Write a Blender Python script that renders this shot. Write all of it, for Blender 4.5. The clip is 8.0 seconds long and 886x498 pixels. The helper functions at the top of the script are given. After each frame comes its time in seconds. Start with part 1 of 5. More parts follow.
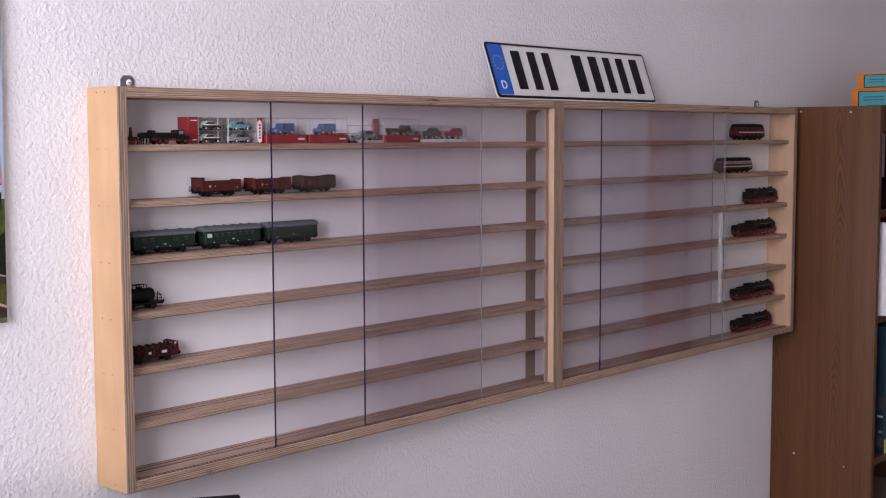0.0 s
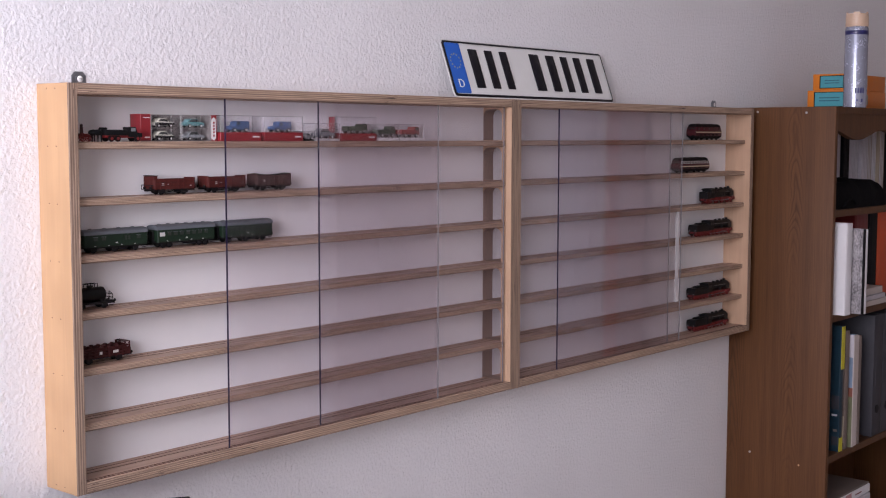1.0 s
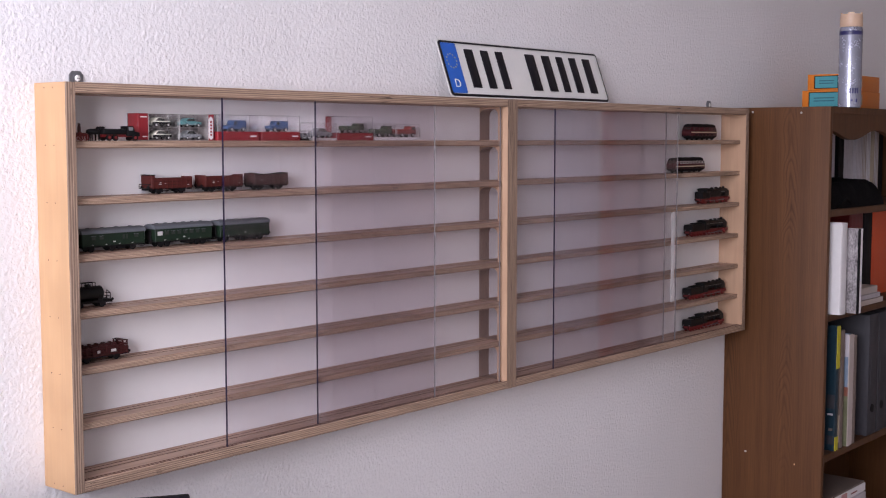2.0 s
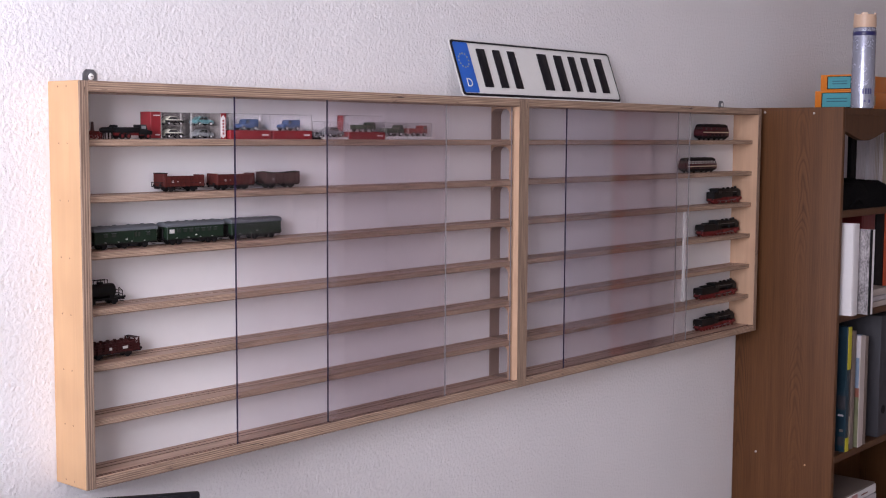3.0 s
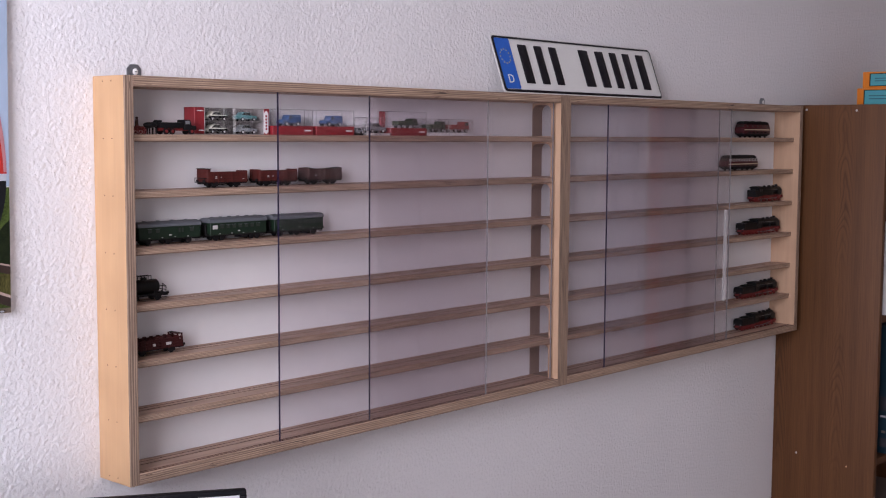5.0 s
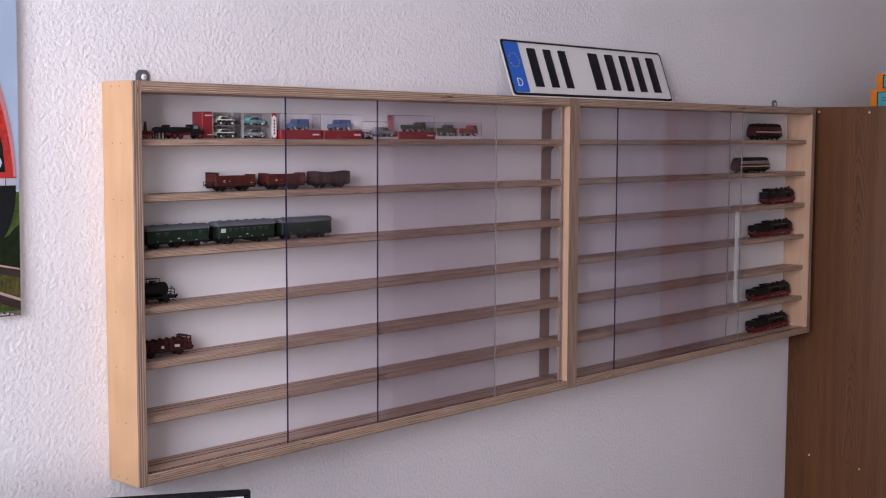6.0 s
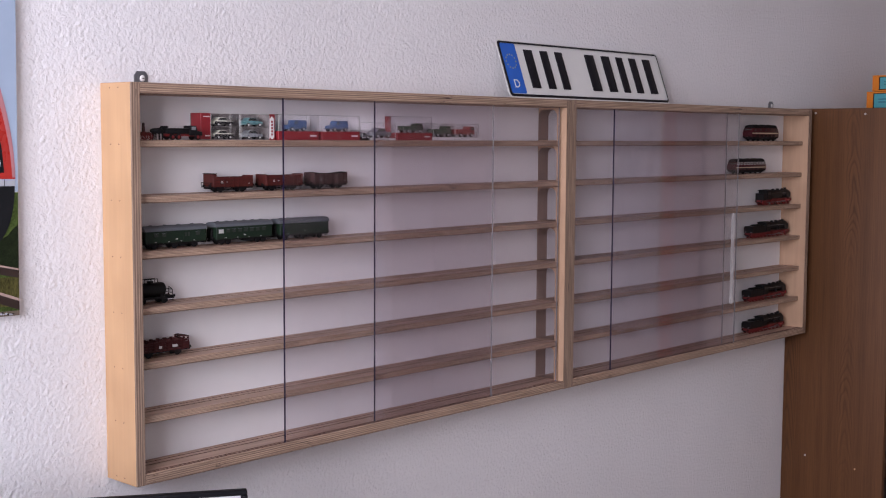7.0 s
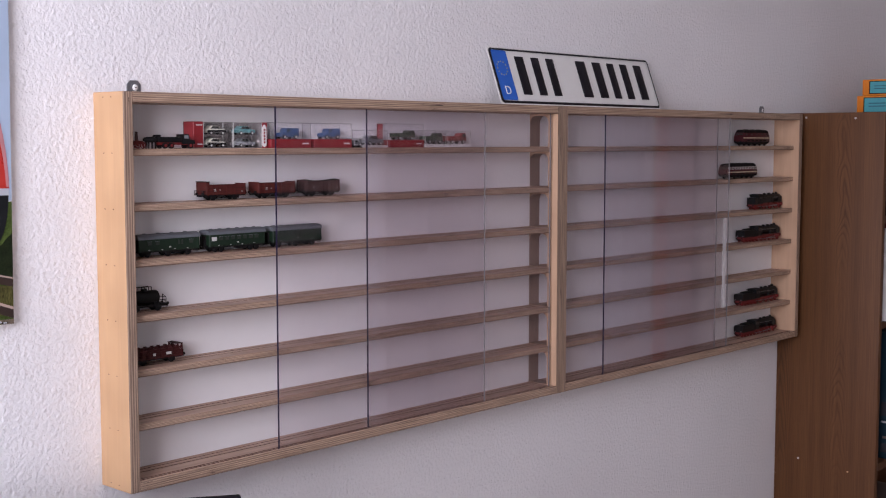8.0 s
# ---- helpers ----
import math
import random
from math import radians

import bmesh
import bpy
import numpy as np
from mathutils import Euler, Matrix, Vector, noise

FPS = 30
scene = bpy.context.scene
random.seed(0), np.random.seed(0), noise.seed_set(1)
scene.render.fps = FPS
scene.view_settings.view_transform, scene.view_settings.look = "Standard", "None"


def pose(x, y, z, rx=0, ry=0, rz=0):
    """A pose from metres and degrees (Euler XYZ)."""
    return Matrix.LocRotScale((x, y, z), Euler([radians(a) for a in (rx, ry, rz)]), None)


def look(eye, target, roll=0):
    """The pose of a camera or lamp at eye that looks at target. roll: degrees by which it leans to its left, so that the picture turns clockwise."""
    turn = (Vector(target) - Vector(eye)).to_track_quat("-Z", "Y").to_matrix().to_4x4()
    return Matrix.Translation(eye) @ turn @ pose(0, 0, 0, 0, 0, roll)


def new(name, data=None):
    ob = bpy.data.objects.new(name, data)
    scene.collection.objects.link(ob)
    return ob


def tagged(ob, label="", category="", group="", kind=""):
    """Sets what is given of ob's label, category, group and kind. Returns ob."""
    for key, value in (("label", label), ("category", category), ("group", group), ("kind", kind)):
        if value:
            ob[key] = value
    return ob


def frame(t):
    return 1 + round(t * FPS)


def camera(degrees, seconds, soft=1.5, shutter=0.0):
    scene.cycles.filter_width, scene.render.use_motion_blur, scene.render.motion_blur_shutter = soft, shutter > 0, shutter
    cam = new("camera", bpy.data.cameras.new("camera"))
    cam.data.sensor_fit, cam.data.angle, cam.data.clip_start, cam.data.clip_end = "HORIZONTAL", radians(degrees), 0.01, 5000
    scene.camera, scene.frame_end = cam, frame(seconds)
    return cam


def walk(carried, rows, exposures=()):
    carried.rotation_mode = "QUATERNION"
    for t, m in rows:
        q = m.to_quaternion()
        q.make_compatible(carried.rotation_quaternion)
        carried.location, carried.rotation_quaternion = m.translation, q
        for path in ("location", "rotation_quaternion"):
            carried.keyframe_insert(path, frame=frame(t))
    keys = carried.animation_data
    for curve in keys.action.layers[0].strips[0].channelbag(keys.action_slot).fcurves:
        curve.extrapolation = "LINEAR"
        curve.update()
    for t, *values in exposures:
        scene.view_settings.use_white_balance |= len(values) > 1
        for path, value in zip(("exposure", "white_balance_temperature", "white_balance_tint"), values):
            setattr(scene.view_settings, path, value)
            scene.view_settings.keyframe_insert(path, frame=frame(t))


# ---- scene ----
cam = camera(38.8, 8.0, soft=1.1)
PATH = [
    (0, (-0.937, -1.504, 1.457), (0.535, -0.161, 1.281), -0.2),
    (0.5, (-0.929, -1.503, 1.457), (0.548, -0.166, 1.28), -0.0),
    (0.7, (-0.926, -1.499, 1.456), (0.56, -0.171, 1.28), 0.1),
    (0.8, (-0.924, -1.498, 1.459), (0.572, -0.183, 1.279), 0.2),
    (1, (-0.925, -1.504, 1.458), (0.587, -0.208, 1.279), 0.1),
    (1.2, (-0.928, -1.501, 1.452), (0.594, -0.215, 1.277), 0.0),
    (2.3, (-0.931, -1.51, 1.452), (0.583, -0.215, 1.276), 0.0),
    (2.5, (-0.93, -1.516, 1.456), (0.58, -0.216, 1.277), -0.0),
    (3, (-0.933, -1.51, 1.456), (0.572, -0.205, 1.277), 0.3),
    (3.5, (-0.937, -1.502, 1.453), (0.559, -0.186, 1.278), -0.0),
    (4, (-0.94, -1.489, 1.452), (0.55, -0.168, 1.274), 0.4),
    (4.5, (-0.94, -1.484, 1.453), (0.537, -0.148, 1.268), 0.3),
    (4.7, (-0.939, -1.481, 1.449), (0.54, -0.147, 1.268), 0.3),
    (5.8, (-0.932, -1.5, 1.451), (0.524, -0.14, 1.275), 0.3),
    (6, (-0.931, -1.506, 1.453), (0.522, -0.143, 1.276), 0.2),
    (6.5, (-0.931, -1.51, 1.457), (0.516, -0.141, 1.275), -0.1),
    (7, (-0.936, -1.515, 1.456), (0.519, -0.153, 1.278), 0.3),
    (7.5, (-0.939, -1.522, 1.457), (0.519, -0.164, 1.283), 0.1),
    (8, (-0.941, -1.527, 1.459), (0.519, -0.17, 1.289), -0.0),
]
EXPOSURES = [(0.0, -0.46, 6400, 22), (0.5, -0.45, 6400, 22), (1.0, -0.38, 6400, 22), (2.5, -0.25, 6400, 22), (3.0, -0.25, 6400, 22), (3.5, -0.29, 6400, 22),
             (4.5, -0.47, 6360, 22), (6.0, -0.53, 6360, 22), (8.0, -0.52, 6360, 22)]
walk(cam, [(t, look(eye, target, roll)) for t, eye, target, roll in PATH], exposures=EXPOSURES)

# ---- light: daylight through the window in the wall at the room's left end ----
world = bpy.data.worlds.new("world")
scene.world = world
world.use_nodes = True
wn = world.node_tree
sky = wn.nodes.new("ShaderNodeTexSky")
sky.sky_type, sky.sun_disc = "NISHITA", False
sky.sun_elevation, sky.sun_rotation = radians(38), radians(200)
wn.nodes["Background"].inputs["Strength"].default_value = 0.15
wn.links.new(sky.outputs[0], wn.nodes["Background"].inputs[0])


def area_lamp(name, m, sx, sy, power, colour):
    data = bpy.data.lights.new(name, "AREA")
    data.shape, data.size, data.size_y, data.energy, data.color = "RECTANGLE", sx, sy, power, colour
    ob = new(name, data)
    ob.matrix_world = m
    return ob


WX, WY0, WY1, WZ0, WZ1 = -2.1, -2.15, -0.55, 1.15, 2.40
area_lamp("window_daylight", look((WX - 0.06, (WY0 + WY1) / 2, (WZ0 + WZ1) / 2), (0, (WY0 + WY1) / 2, (WZ0 + WZ1) / 2)), 1.54, 1.19, 122, (0.93, 0.95, 1.0))


# ---- materials ----
def mat(name, colour, rough=0.6, metal=0.0, vary=0.0, scale=20.0, stretch=(1, 1, 1), bump=0.0, bump_scale=200.0, coat=0.0, spread=0.0, spec=0.5):
    """A surface with broad variation, fine grain and relief."""
    m = bpy.data.materials.new(name)
    m.use_nodes = True
    nt = m.node_tree
    bsdf = nt.nodes["Principled BSDF"]
    bsdf.inputs["Roughness"].default_value, bsdf.inputs["Metallic"].default_value = rough, metal
    bsdf.inputs["Coat Weight"].default_value, bsdf.inputs["Specular IOR Level"].default_value = coat, spec
    bsdf.inputs["Base Color"].default_value = (*colour, 1)
    if vary or bump:
        tc = nt.nodes.new("ShaderNodeTexCoord")
        mp = nt.nodes.new("ShaderNodeMapping")
        mp.inputs["Scale"].default_value = stretch
        nt.links.new(tc.outputs["Object"], mp.inputs[0])
    if vary:
        parts = []
        for s, d in ((scale, 3.0), (scale * 7, 5.0)):
            n = nt.nodes.new("ShaderNodeTexNoise")
            n.inputs["Scale"].default_value, n.inputs["Detail"].default_value = s, d
            nt.links.new(mp.outputs[0], n.inputs[0])
            parts.append(n)
        add = nt.nodes.new("ShaderNodeMath")
        add.operation = "ADD"
        nt.links.new(parts[0].outputs[0], add.inputs[0])
        nt.links.new(parts[1].outputs[0], add.inputs[1])
        rng = nt.nodes.new("ShaderNodeMapRange")
        rng.inputs[1].default_value, rng.inputs[2].default_value = 0.6, 1.4
        rng.inputs[3].default_value, rng.inputs[4].default_value = 1 - vary, 1 + vary
        nt.links.new(add.outputs[0], rng.inputs[0])
        mul = nt.nodes.new("ShaderNodeVectorMath")
        mul.operation = "SCALE"
        mul.inputs[0].default_value = colour
        nt.links.new(rng.outputs[0], mul.inputs["Scale"])
        last = mul.outputs[0]
        if spread:
            oi = nt.nodes.new("ShaderNodeObjectInfo")
            r2 = nt.nodes.new("ShaderNodeMapRange")
            r2.inputs[3].default_value, r2.inputs[4].default_value = 1 - spread, 1 + spread
            nt.links.new(oi.outputs["Random"], r2.inputs[0])
            m2 = nt.nodes.new("ShaderNodeVectorMath")
            m2.operation = "SCALE"
            nt.links.new(last, m2.inputs[0])
            nt.links.new(r2.outputs[0], m2.inputs["Scale"])
            last = m2.outputs[0]
        nt.links.new(last, bsdf.inputs["Base Color"])
        r3 = nt.nodes.new("ShaderNodeMapRange")
        r3.inputs[1].default_value, r3.inputs[2].default_value = 0.6, 1.4
        r3.inputs[3].default_value, r3.inputs[4].default_value = max(rough - 0.08, 0.02), min(rough + 0.08, 1)
        nt.links.new(add.outputs[0], r3.inputs[0])
        nt.links.new(r3.outputs[0], bsdf.inputs["Roughness"])
    if bump:
        n = nt.nodes.new("ShaderNodeTexNoise")
        n.inputs["Scale"].default_value, n.inputs["Detail"].default_value = bump_scale, 3.0
        nt.links.new(mp.outputs[0], n.inputs[0])
        b = nt.nodes.new("ShaderNodeBump")
        b.inputs["Distance"].default_value, b.inputs["Strength"].default_value = bump, 1.0
        nt.links.new(n.outputs[0], b.inputs["Height"])
        nt.links.new(b.outputs[0], bsdf.inputs["Normal"])
    return m


def ramp(nt, fac, stops):
    r = nt.nodes.new("ShaderNodeValToRGB")
    while len(r.color_ramp.elements) < len(stops):
        r.color_ramp.elements.new(0.5)
    for e, (p, c) in zip(r.color_ramp.elements, stops):
        e.position, e.color = p, (*c, 1) if len(c) == 3 else c
    nt.links.new(fac, r.inputs[0])
    return r.outputs[0]


def mix(nt, kind, fac, a, b):
    m = nt.nodes.new("ShaderNodeMix")
    m.data_type, m.blend_type = "RGBA", kind
    for sock, v in ((m.inputs[0], fac), (m.inputs[6], a), (m.inputs[7], b)):
        if isinstance(v, (float, int)):
            sock.default_value = v
        elif isinstance(v, tuple):
            sock.default_value = (*v, 1)
        else:
            nt.links.new(v, sock)
    return m.outputs[2]


def wallpaper():
    """White painted woodchip wallpaper: scattered chips of two sizes over soft lumps."""
    m = bpy.data.materials.new("woodchip_wallpaper")
    m.use_nodes = True
    nt = m.node_tree
    bsdf = nt.nodes["Principled BSDF"]
    bsdf.inputs["Roughness"].default_value = 0.5
    tc = nt.nodes.new("ShaderNodeTexCoord")
    mp = nt.nodes.new("ShaderNodeMapping")
    mp.inputs["Scale"].default_value = (1.0, 1.0, 0.95)
    nt.links.new(tc.outputs["Object"], mp.inputs[0])
    drift = nt.nodes.new("ShaderNodeTexNoise")
    drift.inputs["Scale"].default_value = 70.0
    nt.links.new(mp.outputs[0], drift.inputs[0])
    pushed = nt.nodes.new("ShaderNodeVectorMath")
    pushed.operation = "MULTIPLY_ADD"
    pushed.inputs[1].default_value = (0.011, 0.011, 0.011)
    nt.links.new(drift.outputs["Color"], pushed.inputs[0])
    nt.links.new(mp.outputs[0], pushed.inputs[2])
    heights = []
    # chips of two sizes under the paint, some cells left empty
    for s, w, bare in ((125.0, 0.45, 0.25), (220.0, 0.34, 0.35)):
        vo = nt.nodes.new("ShaderNodeTexVoronoi")
        vo.inputs["Scale"].default_value = s
        nt.links.new(pushed.outputs[0], vo.inputs[0])
        chip = nt.nodes.new("ShaderNodeMapRange")
        chip.interpolation_type = "SMOOTHSTEP"
        chip.inputs[1].default_value, chip.inputs[2].default_value = 0.62, 0.05
        nt.links.new(vo.outputs["Distance"], chip.inputs[0])
        there = nt.nodes.new("ShaderNodeMapRange")
        there.inputs[1].default_value, there.inputs[2].default_value, there.inputs[4].default_value = bare, 1.0, w
        nt.links.new(vo.outputs["Color"], there.inputs[0])
        k = nt.nodes.new("ShaderNodeMath")
        k.operation = "MULTIPLY"
        nt.links.new(chip.outputs[0], k.inputs[0])
        nt.links.new(there.outputs[0], k.inputs[1])
        heights.append(k.outputs[0])
    for s, d, w in ((165.0, 2.5, 1.15), (62.0, 1.0, 0.45)):
        n = nt.nodes.new("ShaderNodeTexNoise")
        n.inputs["Scale"].default_value, n.inputs["Detail"].default_value = s, d
        nt.links.new(mp.outputs[0], n.inputs[0])
        k = nt.nodes.new("ShaderNodeMath")
        k.operation = "MULTIPLY"
        k.inputs[1].default_value = w
        nt.links.new(n.outputs[0], k.inputs[0])
        heights.append(k.outputs[0])
    total = heights[0]
    for h in heights[1:]:
        a = nt.nodes.new("ShaderNodeMath")
        nt.links.new(total, a.inputs[0])
        nt.links.new(h, a.inputs[1])
        total = a.outputs[0]
    b = nt.nodes.new("ShaderNodeBump")
    b.inputs["Distance"].default_value, b.inputs["Strength"].default_value = 0.0016, 1.0
    nt.links.new(total, b.inputs["Height"])
    nt.links.new(b.outputs[0], bsdf.inputs["Normal"])
    n = nt.nodes.new("ShaderNodeTexNoise")
    n.inputs["Scale"].default_value = 2.2
    nt.links.new(tc.outputs["Object"], n.inputs[0])
    nt.links.new(ramp(nt, n.outputs[0], [(0.3, (0.765, 0.76, 0.775)), (0.7, (0.825, 0.82, 0.835))]), bsdf.inputs["Base Color"])
    return m


def ply_edge(name, axis, plies=4.0, tone=1.0):
    """The cut edge of birch plywood: thin plies stacked along an axis, with grain, glue lines and small dark voids along the length."""
    m = bpy.data.materials.new(name)
    m.use_nodes = True
    nt = m.node_tree
    bsdf = nt.nodes["Principled BSDF"]
    bsdf.inputs["Roughness"].default_value = 0.6
    tc = nt.nodes.new("ShaderNodeTexCoord")
    sep = nt.nodes.new("ShaderNodeSeparateXYZ")
    warp = nt.nodes.new("ShaderNodeTexNoise")
    warp.inputs["Scale"].default_value = 14.0
    nt.links.new(tc.outputs["Object"], warp.inputs[0])
    nt.links.new(tc.outputs["Generated"], sep.inputs[0])
    shift = nt.nodes.new("ShaderNodeMath")
    shift.operation = "MULTIPLY_ADD"
    shift.inputs[1].default_value = 0.09
    nt.links.new(warp.outputs[0], shift.inputs[0])
    nt.links.new(sep.outputs["XYZ".index(axis)], shift.inputs[2])
    div = nt.nodes.new("ShaderNodeMath")
    div.operation = "MULTIPLY_ADD"
    div.inputs[1].default_value, div.inputs[2].default_value = plies, -0.18
    nt.links.new(shift.outputs[0], div.inputs[0])
    fr = nt.nodes.new("ShaderNodeMath")
    fr.operation = "FRACT"
    nt.links.new(div.outputs[0], fr.inputs[0])
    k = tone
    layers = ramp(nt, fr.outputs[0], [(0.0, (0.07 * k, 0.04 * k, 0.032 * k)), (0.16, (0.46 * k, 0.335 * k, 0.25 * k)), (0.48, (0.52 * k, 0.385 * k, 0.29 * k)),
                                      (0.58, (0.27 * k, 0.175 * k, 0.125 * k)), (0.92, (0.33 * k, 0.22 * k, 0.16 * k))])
    mp = nt.nodes.new("ShaderNodeMapping")
    mp.inputs["Scale"].default_value = (600, 600, 14) if axis == "X" else (14, 600, 600)
    nt.links.new(tc.outputs["Object"], mp.inputs[0])
    g = nt.nodes.new("ShaderNodeTexNoise")
    g.inputs["Scale"].default_value, g.inputs["Detail"].default_value = 1.0, 4.0
    nt.links.new(mp.outputs[0], g.inputs[0])
    col = mix(nt, "MULTIPLY", 0.8, layers, ramp(nt, g.outputs[0], [(0.34, (0.52, 0.49, 0.46)), (0.6, (1.08, 1.06, 1.03))]))
    mv = nt.nodes.new("ShaderNodeMapping")
    mv.inputs["Scale"].default_value = (800, 800, 40) if axis == "X" else (40, 800, 800)
    nt.links.new(tc.outputs["Object"], mv.inputs[0])
    v = nt.nodes.new("ShaderNodeTexNoise")
    v.inputs["Scale"].default_value, v.inputs["Detail"].default_value = 1.0, 1.0
    nt.links.new(mv.outputs[0], v.inputs[0])
    big = nt.nodes.new("ShaderNodeTexNoise")
    big.inputs["Scale"].default_value = 9.0
    nt.links.new(tc.outputs["Object"], big.inputs[0])
    both = nt.nodes.new("ShaderNodeMath")
    both.operation = "MULTIPLY"
    nt.links.new(v.outputs[0], both.inputs[0])
    nt.links.new(big.outputs[0], both.inputs[1])
    # lying edges darken at the lower rim: bottom glue line plus painted under-board shadow
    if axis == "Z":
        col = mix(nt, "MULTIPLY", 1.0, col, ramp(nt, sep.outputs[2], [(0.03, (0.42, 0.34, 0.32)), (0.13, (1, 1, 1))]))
    hole = ramp(nt, both.outputs[0], [(0.45, (0, 0, 0)), (0.46, (1, 1, 1))])
    col = mix(nt, "MIX", hole, col, (0.06, 0.035, 0.025))
    nt.links.new(col, bsdf.inputs["Base Color"])
    b = nt.nodes.new("ShaderNodeBump")
    b.inputs["Distance"].default_value = 0.0004
    nt.links.new(g.outputs[0], b.inputs["Height"])
    nt.links.new(b.outputs[0], bsdf.inputs["Normal"])
    return m


def ply_face(name, colour, length_axis, grain=1.0):
    """Birch veneer: pale, long grain along one axis, a few flecks."""
    m = bpy.data.materials.new(name)
    m.use_nodes = True
    nt = m.node_tree
    bsdf = nt.nodes["Principled BSDF"]
    bsdf.inputs["Roughness"].default_value = 0.5
    tc = nt.nodes.new("ShaderNodeTexCoord")
    mp = nt.nodes.new("ShaderNodeMapping")
    mp.inputs["Scale"].default_value = [6 if a == length_axis else 90 for a in "XYZ"]
    nt.links.new(tc.outputs["Object"], mp.inputs[0])
    g = nt.nodes.new("ShaderNodeTexNoise")
    g.inputs["Scale"].default_value, g.inputs["Detail"].default_value, g.inputs["Distortion"].default_value = 1.0, 6.0, 0.8
    nt.links.new(mp.outputs[0], g.inputs[0])
    n = nt.nodes.new("ShaderNodeTexNoise")
    n.inputs["Scale"].default_value, n.inputs["Detail"].default_value = 11.0, 2.0
    nt.links.new(tc.outputs["Object"], n.inputs[0])
    c = colour
    col = mix(nt, "MULTIPLY", 1.0, ramp(nt, g.outputs[0], [(0.3, tuple(v * (1 - 0.14 * grain) for v in c)), (0.7, tuple(v * (1 + 0.08 * grain) for v in c))]),
              ramp(nt, n.outputs[0], [(0.3, (0.9, 0.88, 0.86)), (0.7, (1.04, 1.04, 1.04))]))
    nt.links.new(col, bsdf.inputs["Base Color"])
    b = nt.nodes.new("ShaderNodeBump")
    b.inputs["Distance"].default_value = 0.0002
    nt.links.new(g.outputs[0], b.inputs["Height"])
    nt.links.new(b.outputs[0], bsdf.inputs["Normal"])
    return m


def oak_laminate(name, across, dark=1.0):
    """Brown oak-pattern laminate: upright grain with nested arches and fine pores."""
    m = bpy.data.materials.new(name)
    m.use_nodes = True
    nt = m.node_tree
    bsdf = nt.nodes["Principled BSDF"]
    bsdf.inputs["Roughness"].default_value = 0.55
    bsdf.inputs["Specular IOR Level"].default_value = 0.3
    tc = nt.nodes.new("ShaderNodeTexCoord")
    sep = nt.nodes.new("ShaderNodeSeparateXYZ")
    nt.links.new(tc.outputs["Object"], sep.inputs[0])

    def math(op, a, b=None):
        n = nt.nodes.new("ShaderNodeMath")
        n.operation = op
        for s, v in zip(n.inputs, (a, b)):
            if v is None:
                continue
            if isinstance(v, (int, float)):
                s.default_value = v
            else:
                nt.links.new(v, s)
        return n.outputs[0]

    u, z = sep.outputs["XYZ".index(across)], sep.outputs[2]
    warp = nt.nodes.new("ShaderNodeTexNoise")
    warp.inputs["Scale"].default_value, warp.inputs["Detail"].default_value = 5.0, 3.0
    nt.links.new(tc.outputs["Object"], warp.inputs[0])
    w2 = math("MULTIPLY", math("SUBTRACT", warp.outputs[0], 0.5), 0.10)
    # arches: height falls with the square of the distance from a heart line
    hearts = []
    for heart, steep, count, reach in ((0.168, 120.0, 24.0, 0.012), (0.012, 210.0, 15.0, 0.022)):
        du = math("ABSOLUTE", math("ADD", math("ADD", u, heart), math("MULTIPLY", w2, 0.35)))
        arch = math("ADD", math("MULTIPLY", math("ADD", math("MULTIPLY", du, du), math("MULTIPLY", du, 0.015)), steep), math("ADD", z, math("MULTIPLY", w2, 3.4)))
        ring = math("FRACT", math("MULTIPLY", arch, count))
        ringc = ramp(nt, ring, [(0.0, (0.56, 0.50, 0.46)), (0.20, (0.92, 0.90, 0.88)), (0.70, (1.10, 1.09, 1.07)), (0.96, (0.60, 0.55, 0.50))])
        hearts.append((ramp(nt, du, [(reach, (1, 1, 1)), (reach * 2.0, (0, 0, 0))]), ringc))
    mp = nt.nodes.new("ShaderNodeMapping")
    mp.inputs["Scale"].default_value = (420, 420, 9)
    nt.links.new(tc.outputs["Object"], mp.inputs[0])
    g = nt.nodes.new("ShaderNodeTexNoise")
    g.inputs["Scale"].default_value, g.inputs["Detail"].default_value = 1.0, 4.0
    nt.links.new(mp.outputs[0], g.inputs[0])
    mb = nt.nodes.new("ShaderNodeMapping")
    mb.inputs["Scale"].default_value = (42, 42, 1.2)
    nt.links.new(tc.outputs["Object"], mb.inputs[0])
    gb = nt.nodes.new("ShaderNodeTexNoise")
    gb.inputs["Scale"].default_value, gb.inputs["Detail"].default_value = 1.0, 3.0
    nt.links.new(mb.outputs[0], gb.inputs[0])
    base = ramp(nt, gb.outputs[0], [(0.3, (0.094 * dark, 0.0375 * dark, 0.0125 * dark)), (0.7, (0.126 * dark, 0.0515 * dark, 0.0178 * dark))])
    col = mix(nt, "MULTIPLY", 0.75, base, ramp(nt, g.outputs[0], [(0.32, (0.72, 0.7, 0.68)), (0.6, (1.05, 1.04, 1.03))]))
    patch = nt.nodes.new("ShaderNodeTexNoise")
    patch.inputs["Scale"].default_value, patch.inputs["Detail"].default_value = 2.6, 1.0
    nt.links.new(tc.outputs["Object"], patch.inputs[0])
    seen = ramp(nt, patch.outputs[0], [(0.40, (0.12, 0.12, 0.12)), (0.60, (0.9, 0.9, 0.9))])
    for near, ringc in hearts:
        near = mix(nt, "MULTIPLY", 1.0, near, seen)
        col = mix(nt, "MIX", near, col, mix(nt, "MULTIPLY", 1.0, col, ringc))
    nt.links.new(col, bsdf.inputs["Base Color"])
    b = nt.nodes.new("ShaderNodeBump")
